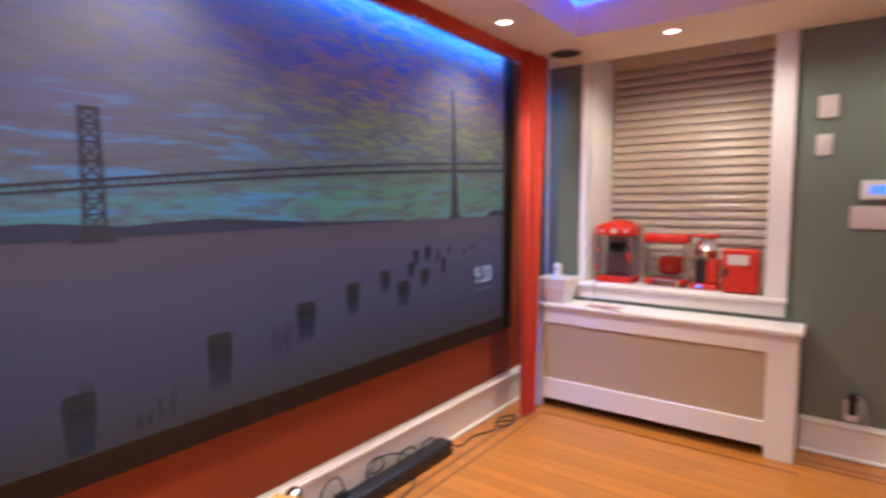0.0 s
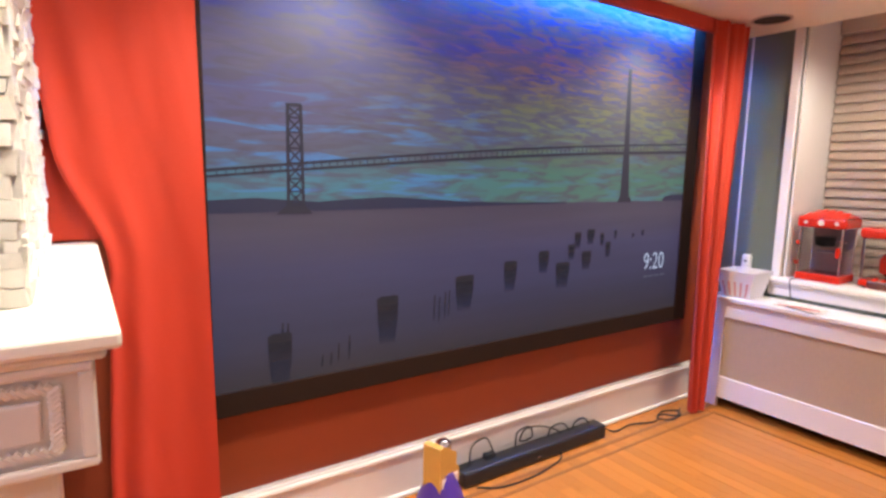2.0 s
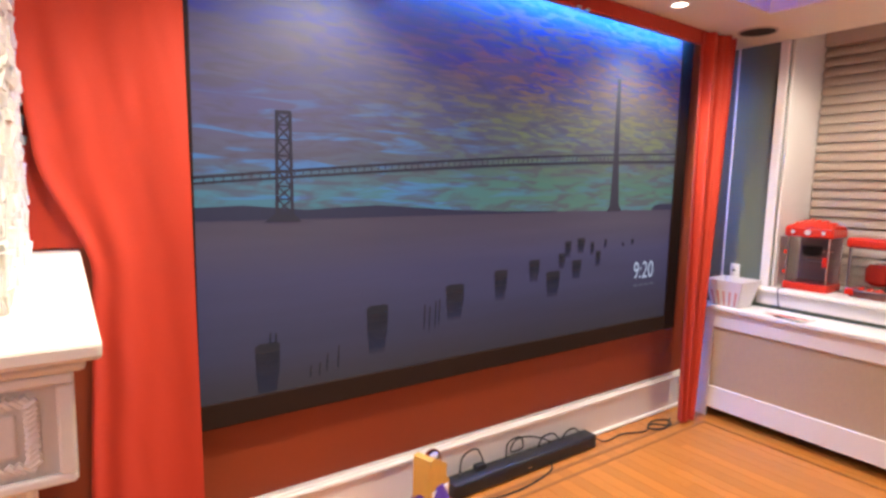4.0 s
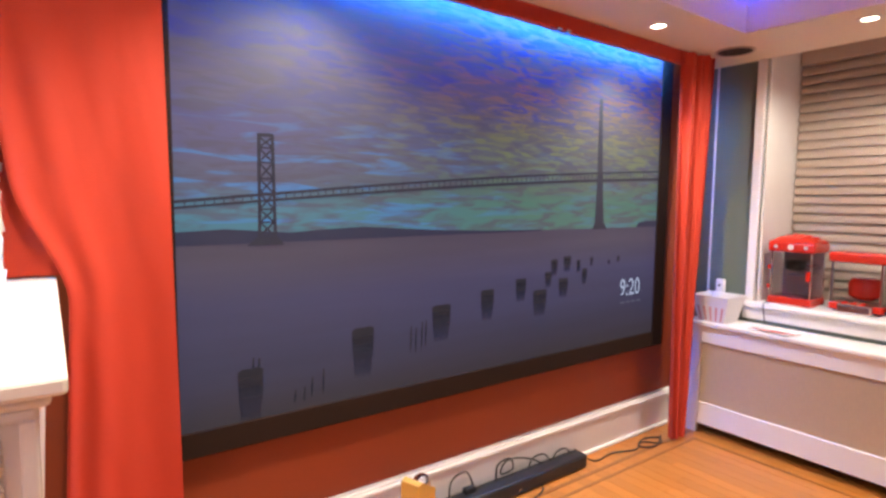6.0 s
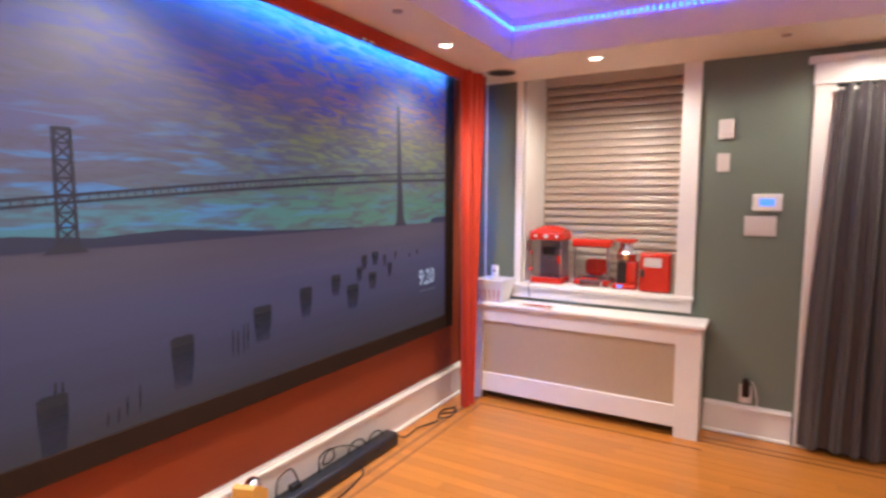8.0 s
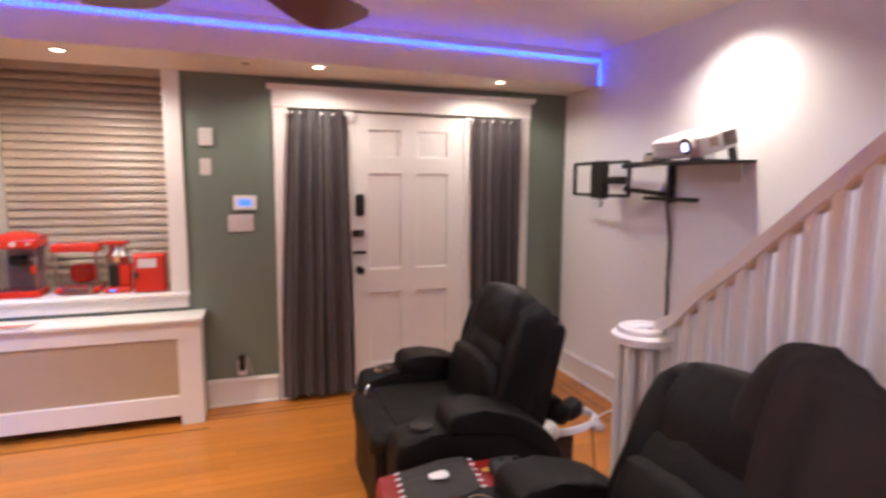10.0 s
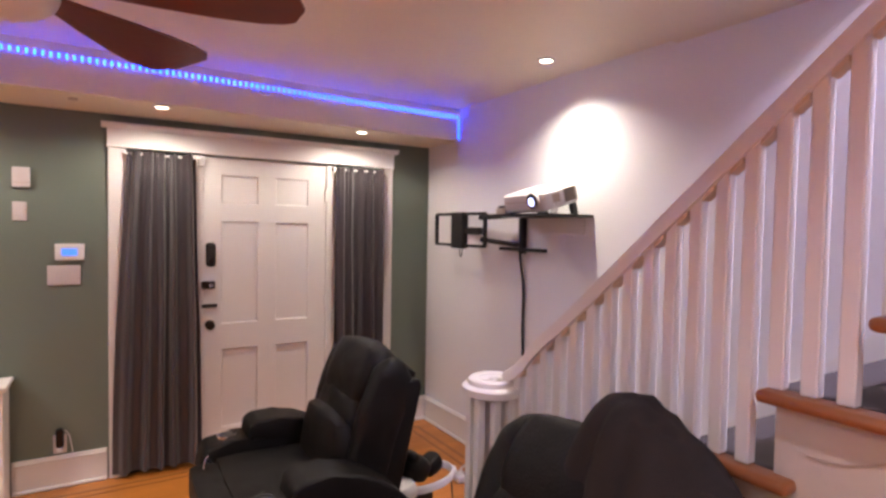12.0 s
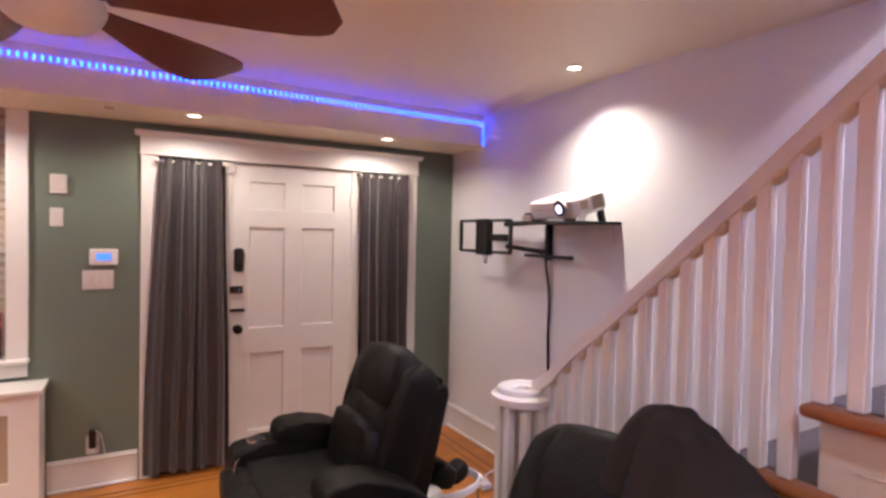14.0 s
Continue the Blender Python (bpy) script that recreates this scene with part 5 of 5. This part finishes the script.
def recliner(cx, cy, label, recline=0.0):
    """A power recliner that looks along -x, with cup holders in its arms; recline tips the back."""
    t = thing("recliner", (cx, cy, 0.0), label, "recliner", "recliners facing the screen")
    tip = Matrix.Translation((cx + 0.12, cy, 0.36)) @ pose(0, 0, 0, 0, recline, 0) @ Matrix.Translation((-cx - 0.12, -cy, -0.36))

    def q(name, *a, parent=None, lab="", back=False, **k):
        x, y, z, *rest = a
        bm = pillow(cx + x, cy + y, z, *rest, **k)
        if back:
            bmesh.ops.transform(bm, matrix=tip, verts=bm.verts)
        return part(name, bm, LEATHER, parent or t, lab, smooth=True)

    def padded(name, outline, y0, y1, bevel, parent=None, back=False):
        bm = prism(bmesh.new(), [(cx + x, z) for x, z in outline], "y", cy + y0, cy + y1)
        bmesh.ops.bevel(bm, geom=bm.edges[:], offset=bevel, segments=4, profile=0.5, affect="EDGES")
        if back:
            bmesh.ops.transform(bm, matrix=tip, verts=bm.verts)
        return part(name, bm, LEATHER, parent or t, smooth=True)

    part("base", B(cx - 0.36, cx + 0.26, cy - 0.40, cy + 0.40, 0.03, 0.28, 0.02), BLACK, t)
    for sx in (-0.30, 0.20):
        for sy in (-0.34, 0.34):
            part("foot", rod(bmesh.new(), (cx + sx, cy + sy, 0.0), (cx + sx, cy + sy, 0.032), 0.022, seg=12), BLACK, t)
    for s in (-1, 1):
        ya, yb_ = s * 0.385 - 0.09, s * 0.385 + 0.09
        arm_ = padded("armrest", [(-0.45, 0.06), (-0.47, 0.44), (-0.44, 0.535), (-0.30, 0.552), (-0.10, 0.55), (0.08, 0.52), (0.22, 0.44), (0.30, 0.34), (0.30, 0.06)], ya, yb_, 0.026)
        padded("arm_pad", [(-0.245, 0.535), (-0.235, 0.610), (-0.195, 0.636), (-0.08, 0.634), (0.03, 0.615), (0.13, 0.570), (0.22, 0.505), (0.29, 0.425), (0.33, 0.33), (0.29, 0.33), (0.20, 0.44), (0.06, 0.525), (-0.08, 0.545)], ya - 0.008, yb_ + 0.008, 0.017, arm_)
        part("cup_holder", lathe(bmesh.new(), [(0.030, -0.03), (0.038, -0.03), (0.040, 0.004), (0.046, 0.006), (0.047, 0.0), (0.047, -0.03)], 24, Matrix.Translation((cx - 0.33, cy + s * 0.385, 0.556)), caps=False), CHROME if s > 0 else BLACK, arm_, "cup holder rim", smooth=True)
        part("cup_well", rod(bmesh.new(), (cx - 0.33, cy + s * 0.385, 0.548), (cx - 0.33, cy + s * 0.385, 0.5565), 0.038, seg=20), BLACK, arm_)
    q("seat_cushion", -0.15, 0, 0.40, 0.56, 0.57, 0.22, puff=0.30, seed=9)
    q("footrest", -0.43, 0, 0.27, 0.16, 0.57, 0.40, puff=0.25, seed=12)
    q("foot_bolster", -0.46, 0, 0.435, 0.15, 0.58, 0.13, puff=0.45, seed=14)
    padded("back_shell", [(0.15, 0.22), (0.26, 0.22), (0.412, 0.885), (0.400, 0.920), (0.370, 0.925), (0.31, 0.915)], -0.315, 0.315, 0.014, back=True)
    q("backrest", 0.225, 0, 0.65, 0.19, 0.60, 0.74, rot=(0, 17, 0), puff=0.26, seed=17, back=True)
    q("lumbar_pad", 0.080, 0, 0.575, 0.18, 0.52, 0.36, rot=(0, 10, 0), puff=0.55, seed=21, back=True)
    q("shoulder_pad", 0.160, 0, 0.715, 0.19, 0.49, 0.27, rot=(0, 18, 0), puff=0.58, seed=25, back=True)
    q("head_pillow", 0.235, 0, 0.905, 0.215, 0.50, 0.34, rot=(0, 22, 0), puff=0.66, seed=28, back=True)
    for s in (-1, 1):
        q("back_wing", 0.205, s * 0.265, 0.715, 0.215, 0.13, 0.64, rot=(0, 18, 0), puff=0.62, seed=31 + s, back=True)
    return t


r1 = recliner(2.90, 2.49, "black leather power recliner standing before the front door")
part("control_lead", tube(bmesh.new(), curve_pts([(2.47, 2.70, 0.50), (2.46, 2.69, 0.535), (2.44, 2.66, 0.53), (2.43, 2.63, 0.50)]), 0.006, 6), CHROME, r1)
recliner(2.92, 1.12, "black leather recliner beside the staircase, hoodie over its back", 8.0)


def ridge(x, y, z):
    """Sharp creases between soft swells."""
    return 1 - 2 * abs(noise.noise(Vector((x, y, z))))


def hoodie():
    bm = bmesh.new()
    nu, nv = 120, 44
    rows = []
    for j in range(nv + 1):
        v = j / nv
        ring = []
        for i in range(nu):
            a = 2 * math.pi * i / nu
            c, d = math.cos(a), math.sin(a)
            tail = max(0.0, -math.sin(a - 0.15)) ** 2
            r = math.sin(v * math.pi / 2) ** (0.60 + 0.42 * tail)
            x = 3.27 + 0.165 * r * c
            y = 0.935 + (0.205 + 0.130 * tail) * r * d
            fall = (0.42 - 0.16 * tail) * (1 - math.cos(v * math.pi / 2)) ** (0.95 - 0.25 * tail)
            crease = 0.046 * ridge(4 * x, 6 * y + 4 * x, 1.0) + 0.020 * ridge(13 * x + 4 * y, 15 * y - 6 * x, 5.0)
            hood_ = 0.022 * math.exp(-((y - 0.97) / 0.07) ** 2) * (1 - v)
            pleat = 0.024 * v * math.sin(6 * a + 2.2 * math.sin(2 * a) + 3 * v)
            ring.append(bm.verts.new((x + pleat * c, y + pleat * d, 1.150 - fall + hood_ + crease * (0.25 + 0.75 * v))))
        rows.append(ring)
    for a, b in zip(rows, rows[1:]):
        for k in range(nu):
            bm.faces.new((a[k], a[(k + 1) % nu], b[(k + 1) % nu], b[k]))
    bm.faces.new(rows[-1])
    bmesh.ops.remove_doubles(bm, verts=bm.verts, dist=0.0004)
    return bm


hood = thing("hoodie", (3.25, 0.94, 0.90), "black fleece hoodie thrown over the back of the recliner", "hoodie")
part("body", hoodie(), CLOTH_DARK, hood, smooth=True)
part("sleeve", tube(bmesh.new(), curve_pts([(3.26, 0.78, 1.03), (3.24, 0.69, 0.985), (3.22, 0.62, 0.955), (3.21, 0.57, 0.925)]), 0.036, 14), CLOTH_DARK, hood, "hanging sleeve", smooth=True)

# red ottoman between the seats
ot = thing("ottoman", (2.63, 1.765, 0.0), "low dark red vinyl ottoman used as a table", "ottoman")
part("cushion", pillow(2.63, 1.765, 0.375, 0.62, 0.41, 0.16, puff=0.22, seed=41), RED_VINYL, ot, smooth=True)
part("body", B(2.34, 2.92, 1.575, 1.955, 0.03, 0.31, 0.02), RED_VINYL, ot)
for sx in (2.38, 2.88):
    for sy in (1.61, 1.92):
        part("foot", rod(bmesh.new(), (sx, sy, 0), (sx, sy, 0.032), 0.018, seg=12), BLACK, ot)
cl = thing("folded_cloth", (2.55, 1.82, 0.455), "folded grey printed cloth with white fringe on the ottoman", "cloth")
bm = sheet(lambda u, v: (2.405 + 0.29 * u + 0.02 * v, 1.70 + 0.25 * v + 0.03 * u, 0.462 + 0.006 * math.sin(6 * u + 4 * v) + 0.004 * noise.noise(Vector((9 * u, 9 * v, 0)))), 20, 20, 0.012)
part("cloth", bm, GREY_PRINT, cl, smooth=True)
for k in range(6):
    part("fringe", rod(bmesh.new(), (2.405 + 0.004 * k, 1.72 + 0.04 * k, 0.468), (2.385 + 0.004 * k, 1.725 + 0.04 * k, 0.462), 0.004, seg=6), WHITE_PLASTIC, cl, "white fringe")
    part("fringe", rod(bmesh.new(), (2.695 + 0.004 * k, 1.74 + 0.04 * k, 0.468), (2.715 + 0.004 * k, 1.742 + 0.04 * k, 0.462), 0.004, seg=6), WHITE_PLASTIC, cl, "white fringe")
part("white_print", pillow(2.56, 1.85, 0.472, 0.08, 0.05, 0.012, puff=0.6, n=6), WHITE_PLASTIC, cl, "white printed patch", smooth=True)
ct = thing("game_controller", (2.85, 1.84, 0.455), "black game controller lying on the red ottoman", "controller")
part("body", pillow(2.85, 1.84, 0.475, 0.15, 0.09, 0.045, puff=0.6, seed=51, n=8), BLACK, ct, smooth=True)
for s in (-1, 1):
    part("grip", pillow(2.85 + 0.06 * s, 1.80, 0.472, 0.05, 0.10, 0.04, rot=(0, 0, 14 * s), puff=0.7, seed=52, n=6), BLACK, ct, smooth=True)
    part("stick", rod(bmesh.new(), (2.85 + 0.03 * s, 1.835, 0.49), (2.85 + 0.03 * s, 1.835, 0.508), 0.010, seg=12), BLACK, ct)
solo("pick", B(2.745, 2.79, 1.84, 1.865, 0.456, 0.464, 0.003), YELLOW, "small orange plastic tab on the ottoman", "tab")

# headset on its stand
HX, HY = 3.445, 2.40
hs = thing("headset_stand", (HX, HY, 0.0), "black headset stand on the oak floor", "stand")
part("foot_plate", B(HX - 0.11, HX + 0.11, HY - 0.09, HY + 0.09, 0.0, 0.02, 0.008), BLACK, hs)
part("post", B(HX - 0.05, HX + 0.05, HY - 0.035, HY + 0.045, 0.02, 0.27, 0.01), BLACK, hs)
part("controller_cradle", B(HX - 0.17, HX - 0.05, HY - 0.05, HY + 0.03, 0.10, 0.13, 0.008), BLACK, hs)
hd = thing("virtual_reality_headset", (HX, HY, 0.27), "white and black virtual reality headset resting on its stand", "headset")
bm = bmesh.new()
ring = []
for k in range(41):
    a = radians(-200 + k * 260 / 40)
    ring.append((HX + 0.01 + 0.165 * math.cos(a), HY + 0.095 * math.sin(a), 0.345 + 0.035 * math.sin(a * 0.5)))
part("halo_band", sweep_rail(bm, ring, 0.014, 0.040), WHITE_PLASTIC, hd, "white head band", smooth=True)
part("visor", pillow(HX - 0.15, HY - 0.03, 0.320, 0.14, 0.20, 0.10, rot=(0, -12, 10), puff=0.5, seed=61, n=8), WHITE_PLASTIC, hd, "white visor shell", smooth=True)
part("visor_front", pillow(HX - 0.195, HY - 0.045, 0.305, 0.075, 0.16, 0.085, rot=(0, -12, 10), puff=0.5, seed=63, n=8), BLACK, hd, smooth=True)
part("face_cushion", pillow(HX - 0.055, HY, 0.400, 0.17, 0.15, 0.13, rot=(0, 24, 0), puff=0.75, seed=62, n=10), LEATHER, hd, "black rubber light shield", smooth=True)
part("nose_flap", pillow(HX - 0.075, HY - 0.02, 0.465, 0.075, 0.08, 0.06, rot=(0, 35, 0), puff=0.8, seed=66, n=6), LEATHER, hd, smooth=True)
part("rear_pad", pillow(HX + 0.055, HY + 0.02, 0.385, 0.13, 0.10, 0.10, rot=(0, -20, 20), puff=0.7, seed=64, n=8), LEATHER, hd, smooth=True)
part("dial", rod(bmesh.new(), (HX + 0.165, HY - 0.02, 0.34), (HX + 0.185, HY - 0.02, 0.34), 0.024), WHITE_PLASTIC, hd)
part("headset_lead", tube(bmesh.new(), curve_pts([(HX + 0.14, HY - 0.06, 0.32), (HX + 0.13, HY - 0.10, 0.18), (HX + 0.12, HY - 0.13, 0.06), (HX + 0.05, HY - 0.16, 0.008)]), 0.004, 6), BLACK, hd)
for s, y in ((-1, HY - 0.13), (1, HY + 0.02)):
    c_ = thing("hoop_controller", (HX - 0.14, y, 0.13), "white ring-shaped controller hanging on the stand", "controller", "headset controllers")
    pts = [(HX - 0.14 + 0.055 * math.cos(a), y, 0.20 + 0.06 * math.sin(a)) for a in (2 * math.pi * k / 24 for k in range(25))]
    part("tracking_ring", tube(bmesh.new(), pts, 0.011, 8), WHITE_PLASTIC, c_, smooth=True)
    part("grip", pillow(HX - 0.14, y, 0.155, 0.04, 0.04, 0.09, puff=0.6, n=6), BLACK, c_, smooth=True)
ps = thing("power_strip", (3.98, 2.86, 0.0), "white plug and adapter lying on the floor by the wall", "power strip")
part("adapter", B(3.95, 4.02, 2.82, 2.90, 0.003, 0.045, 0.010, 3), WHITE_PLASTIC, ps, smooth=True)
part("plug", B(4.00, 4.05, 2.90, 2.94, 0.003, 0.035, 0.006), PINK_PLASTIC, ps)
part("lead", tube(bmesh.new(), curve_pts([(4.03, 2.93, 0.02), (4.10, 3.0, 0.015), (4.20, 2.98, 0.06), (4.31, 2.95, 0.12)]), 0.005, 6), WHITE_PLASTIC, ps)

# ---- ceiling fan ----
fan = thing("ceiling_fan", (1.83, 1.80, 2.15), "five-blade mahogany ceiling fan with frosted bowl light, at rest", "ceiling fan")
FC = Matrix.Translation((1.83, 1.80, 0))
part("down_rod", rod(bmesh.new(), (1.83, 1.80, 2.38), (1.83, 1.80, 2.52), 0.014), BRONZE, fan)
part("canopy", lathe(bmesh.new(), [(0.02, 2.47), (0.055, 2.49), (0.07, 2.539), (0.001, 2.54)], 28, FC), BRONZE, fan, smooth=True)
part("motor", lathe(bmesh.new(), [(0.001, 2.235), (0.10, 2.24), (0.125, 2.27), (0.12, 2.33), (0.07, 2.375), (0.02, 2.39), (0.001, 2.39)], 36, FC), BRONZE, fan, smooth=True)
part("bowl_light", lathe(bmesh.new(), [(0.001, 2.148), (0.05, 2.152), (0.09, 2.166), (0.118, 2.19), (0.128, 2.215), (0.126, 2.234), (0.001, 2.235)], 36, FC), FROST, fan, "frosted glass bowl, unlit", smooth=True)
prof = [(0.13, 0.035), (0.20, 0.048), (0.34, 0.085), (0.50, 0.120), (0.62, 0.136), (0.69, 0.132)]
for k in range(5):
    m = Matrix.Translation((1.83, 1.80, 2.245)) @ pose(0, 0, 0, 0, 0, 48.5 + 72 * k) @ pose(0, 0, 0, -9, 0, 0)
    bm = bmesh.new()
    out = [(x, -w) for x, w in prof] + [(0.735, -0.10), (0.76, 0.05), (0.725, 0.118)] + [(x, w) for x, w in prof[::-1]]
    prism(bm, out, "z", -0.004, 0.004)
    bmesh.ops.transform(bm, matrix=m, verts=bm.verts)
    bl = part("blade", bm, MAHOGANY, fan, "dark mahogany blade")
    bm = bmesh.new()
    box(bm, 0.08, 0.20, -0.018, 0.018, 0.005, 0.012, 0.003)
    bmesh.ops.transform(bm, matrix=m, verts=bm.verts)
    part("blade_iron", bm, BRONZE, bl)

# ---- along the screen wall ----
bar_t = thing("soundbar", (0.0, 2.32, 0.0), "long black soundbar on the floor against the skirting", "soundbar")
part("body", B(-0.044, 0.044, 1.845, 2.805, 0.004, 0.078, 0.010, 3), BLACK, bar_t, smooth=True)
part("grille", B(0.0445, 0.0465, 1.87, 2.78, 0.014, 0.066), BLACK, bar_t, "dark cloth grille")
part("badge", B(0.047, 0.048, 2.29, 2.315, 0.03, 0.036), CHROME, bar_t)
for y in (1.95, 2.70):
    part("foot", B(-0.03, 0.03, y - 0.02, y + 0.02, 0.0, 0.005), BLACK, bar_t)
for k, ctrl in enumerate([[(0.0, 1.90, 0.075), (-0.02, 1.93, 0.16), (-0.03, 2.02, 0.175), (-0.02, 2.06, 0.10), (-0.01, 2.07, 0.08)],
                          [(-0.02, 2.20, 0.08), (-0.03, 2.22, 0.15), (-0.02, 2.29, 0.17), (-0.02, 2.31, 0.11), (-0.03, 2.24, 0.10), (-0.02, 2.26, 0.16), (-0.03, 2.36, 0.15), (-0.02, 2.45, 0.12), (-0.02, 2.52, 0.08)],
                          [(-0.02, 2.42, 0.08), (-0.03, 2.46, 0.12), (-0.03, 2.54, 0.12), (-0.02, 2.58, 0.08)],
                          [(-0.02, 2.60, 0.08), (-0.03, 2.64, 0.105), (-0.03, 2.70, 0.11), (-0.02, 2.74, 0.08)],
                          [(0.06, 1.9, 0.006), (0.12, 2.0, 0.006), (0.13, 2.2, 0.006), (0.09, 2.4, 0.006), (0.05, 2.45, 0.02)],
                          [(0.02, 2.81, 0.05), (0.03, 2.90, 0.008), (0.02, 3.05, 0.008), (0.07, 3.2, 0.008), (0.03, 3.32, 0.008), (0.10, 3.40, 0.008), (0.05, 3.46, 0.008), (0.01, 3.36, 0.010), (0.06, 3.25, 0.012), (0.11, 3.34, 0.010), (0.04, 3.5, 0.008)]]):
    solo("cable", tube(bmesh.new(), curve_pts(ctrl), 0.0045, 6), BLACK, "thin black cable looping by the soundbar", "cable", group="soundbar cables", smooth=True)
tag = solo("cable_plug", B(-0.03, 0.0, 2.0, 2.06, 0.078, 0.105, 0.004), BLACK, "black cable plug on top of the soundbar", "plug")
toy = thing("toy_dispenser", (0.13, 1.655, 0.0), "mustard and purple plastic toy with a silver dome", "toy")
TM = Matrix.Translation((0.13, 1.655, 0)) @ pose(0, 0, 0, 0, 0, 18)
bm = lathe(bmesh.new(), [(0.001, 0), (0.115, 0), (0.118, 0.02), (0.095, 0.09), (0.062, 0.17), (0.050, 0.20), (0.001, 0.20)], 24, TM)
part("base", bm, PURPLE, toy, "purple flared base", smooth=True)
bm = bmesh.new()
prism(bm, [(-0.062, 0.10), (0.062, 0.07), (0.068, 0.20), (0.045, 0.225), (0.050, 0.275), (-0.035, 0.33), (-0.062, 0.325)], "x", -0.045, 0.045)
bmesh.ops.transform(bm, matrix=TM, verts=bm.verts)
part("body", bm, YELLOW, toy)
bm = bmesh.new()
bmesh.ops.create_uvsphere(bm, u_segments=20, v_segments=12, radius=0.036, matrix=TM @ Matrix.Translation((0.0, 0.012, 0.30)))
part("dome", bm, CHROME, toy, "silver dome", smooth=True)
bm = box(bmesh.new(), 0.046, 0.049, -0.05, 0.055, 0.13, 0.19, m=TM)
part("pale_band", bm, PAPER, toy)

# ---- stones of the chimney ----
lay("x", 0.28, 0.392, 1.2135, SOFFIT - 0.003, 0.865)
lay("y", 0.72, 0.885, 1.2135, SOFFIT - 0.003, 0.372)
lay("x", -0.6, 0.279, 1.2135, SOFFIT - 0.003, 0.865, joined=True)
lay("y", SCREEN_X + 0.14, 0.719, 1.2135, SOFFIT - 0.003, 0.372, joined=True)
lay("y", 0.30, 0.80, 0.45, 0.98, 0.325, joined=True)

# ---- boards of the floor ----
def board_mesh(name, mat):
    bm = B(0, 1, 0, 1, -1, 0)
    me = mesh_from(bm, name)
    me.materials.append(mat)
    return me


BOARD, DARK_BOARD = board_mesh("board", OAK), board_mesh("inlay", OAK_DARK)
rnd = random.Random(11)
w = 0.0715
rest = []
y = WALL_Y
while y > BACK_Y:
    x = SCREEN_X - rnd.uniform(0, 0.8)
    while x < WALL_X:
        l = rnd.uniform(0.7, 1.6)
        a, b = max(x, SCREEN_X), min(x + l, WALL_X)
        if b - a > 0.02:
            if y > 0.55:
                o = new("board", BOARD)
                o.parent = floor
                o.matrix_basis = Matrix.LocRotScale((a, y - w, -0.0006 * rnd.random()), None, (b - a - 0.0012, w - 0.0012, 0.011))
            else:
                rest.append((a, b, y))
        x += l
    y -= w
bm = bmesh.new()
for a, b, y in rest:
    box(bm, a, b - 0.0012, max(y - w, BACK_Y), y - 0.0012, -0.011, 0.0)
tagged(part("floor_boarding", bm, OAK, floor), kind="stuff")
for a, b, c, d in [(4.205, 4.225, 1.9, 3.86), (4.13, 4.145, 1.9, 3.79), (1.58, 4.2049, 3.84, 3.86), (1.58, 4.1299, 3.775, 3.79), (0.085, 0.105, 0.6, 3.74), (0.165, 0.18, 0.6, 3.66), (0.1801, 1.6, 3.645, 3.66)]:
    o = new("inlay", DARK_BOARD)
    o.parent = floor
    o.matrix_basis = Matrix.LocRotScale((a, c, 0.002), None, (b - a, d - c, 0.004))
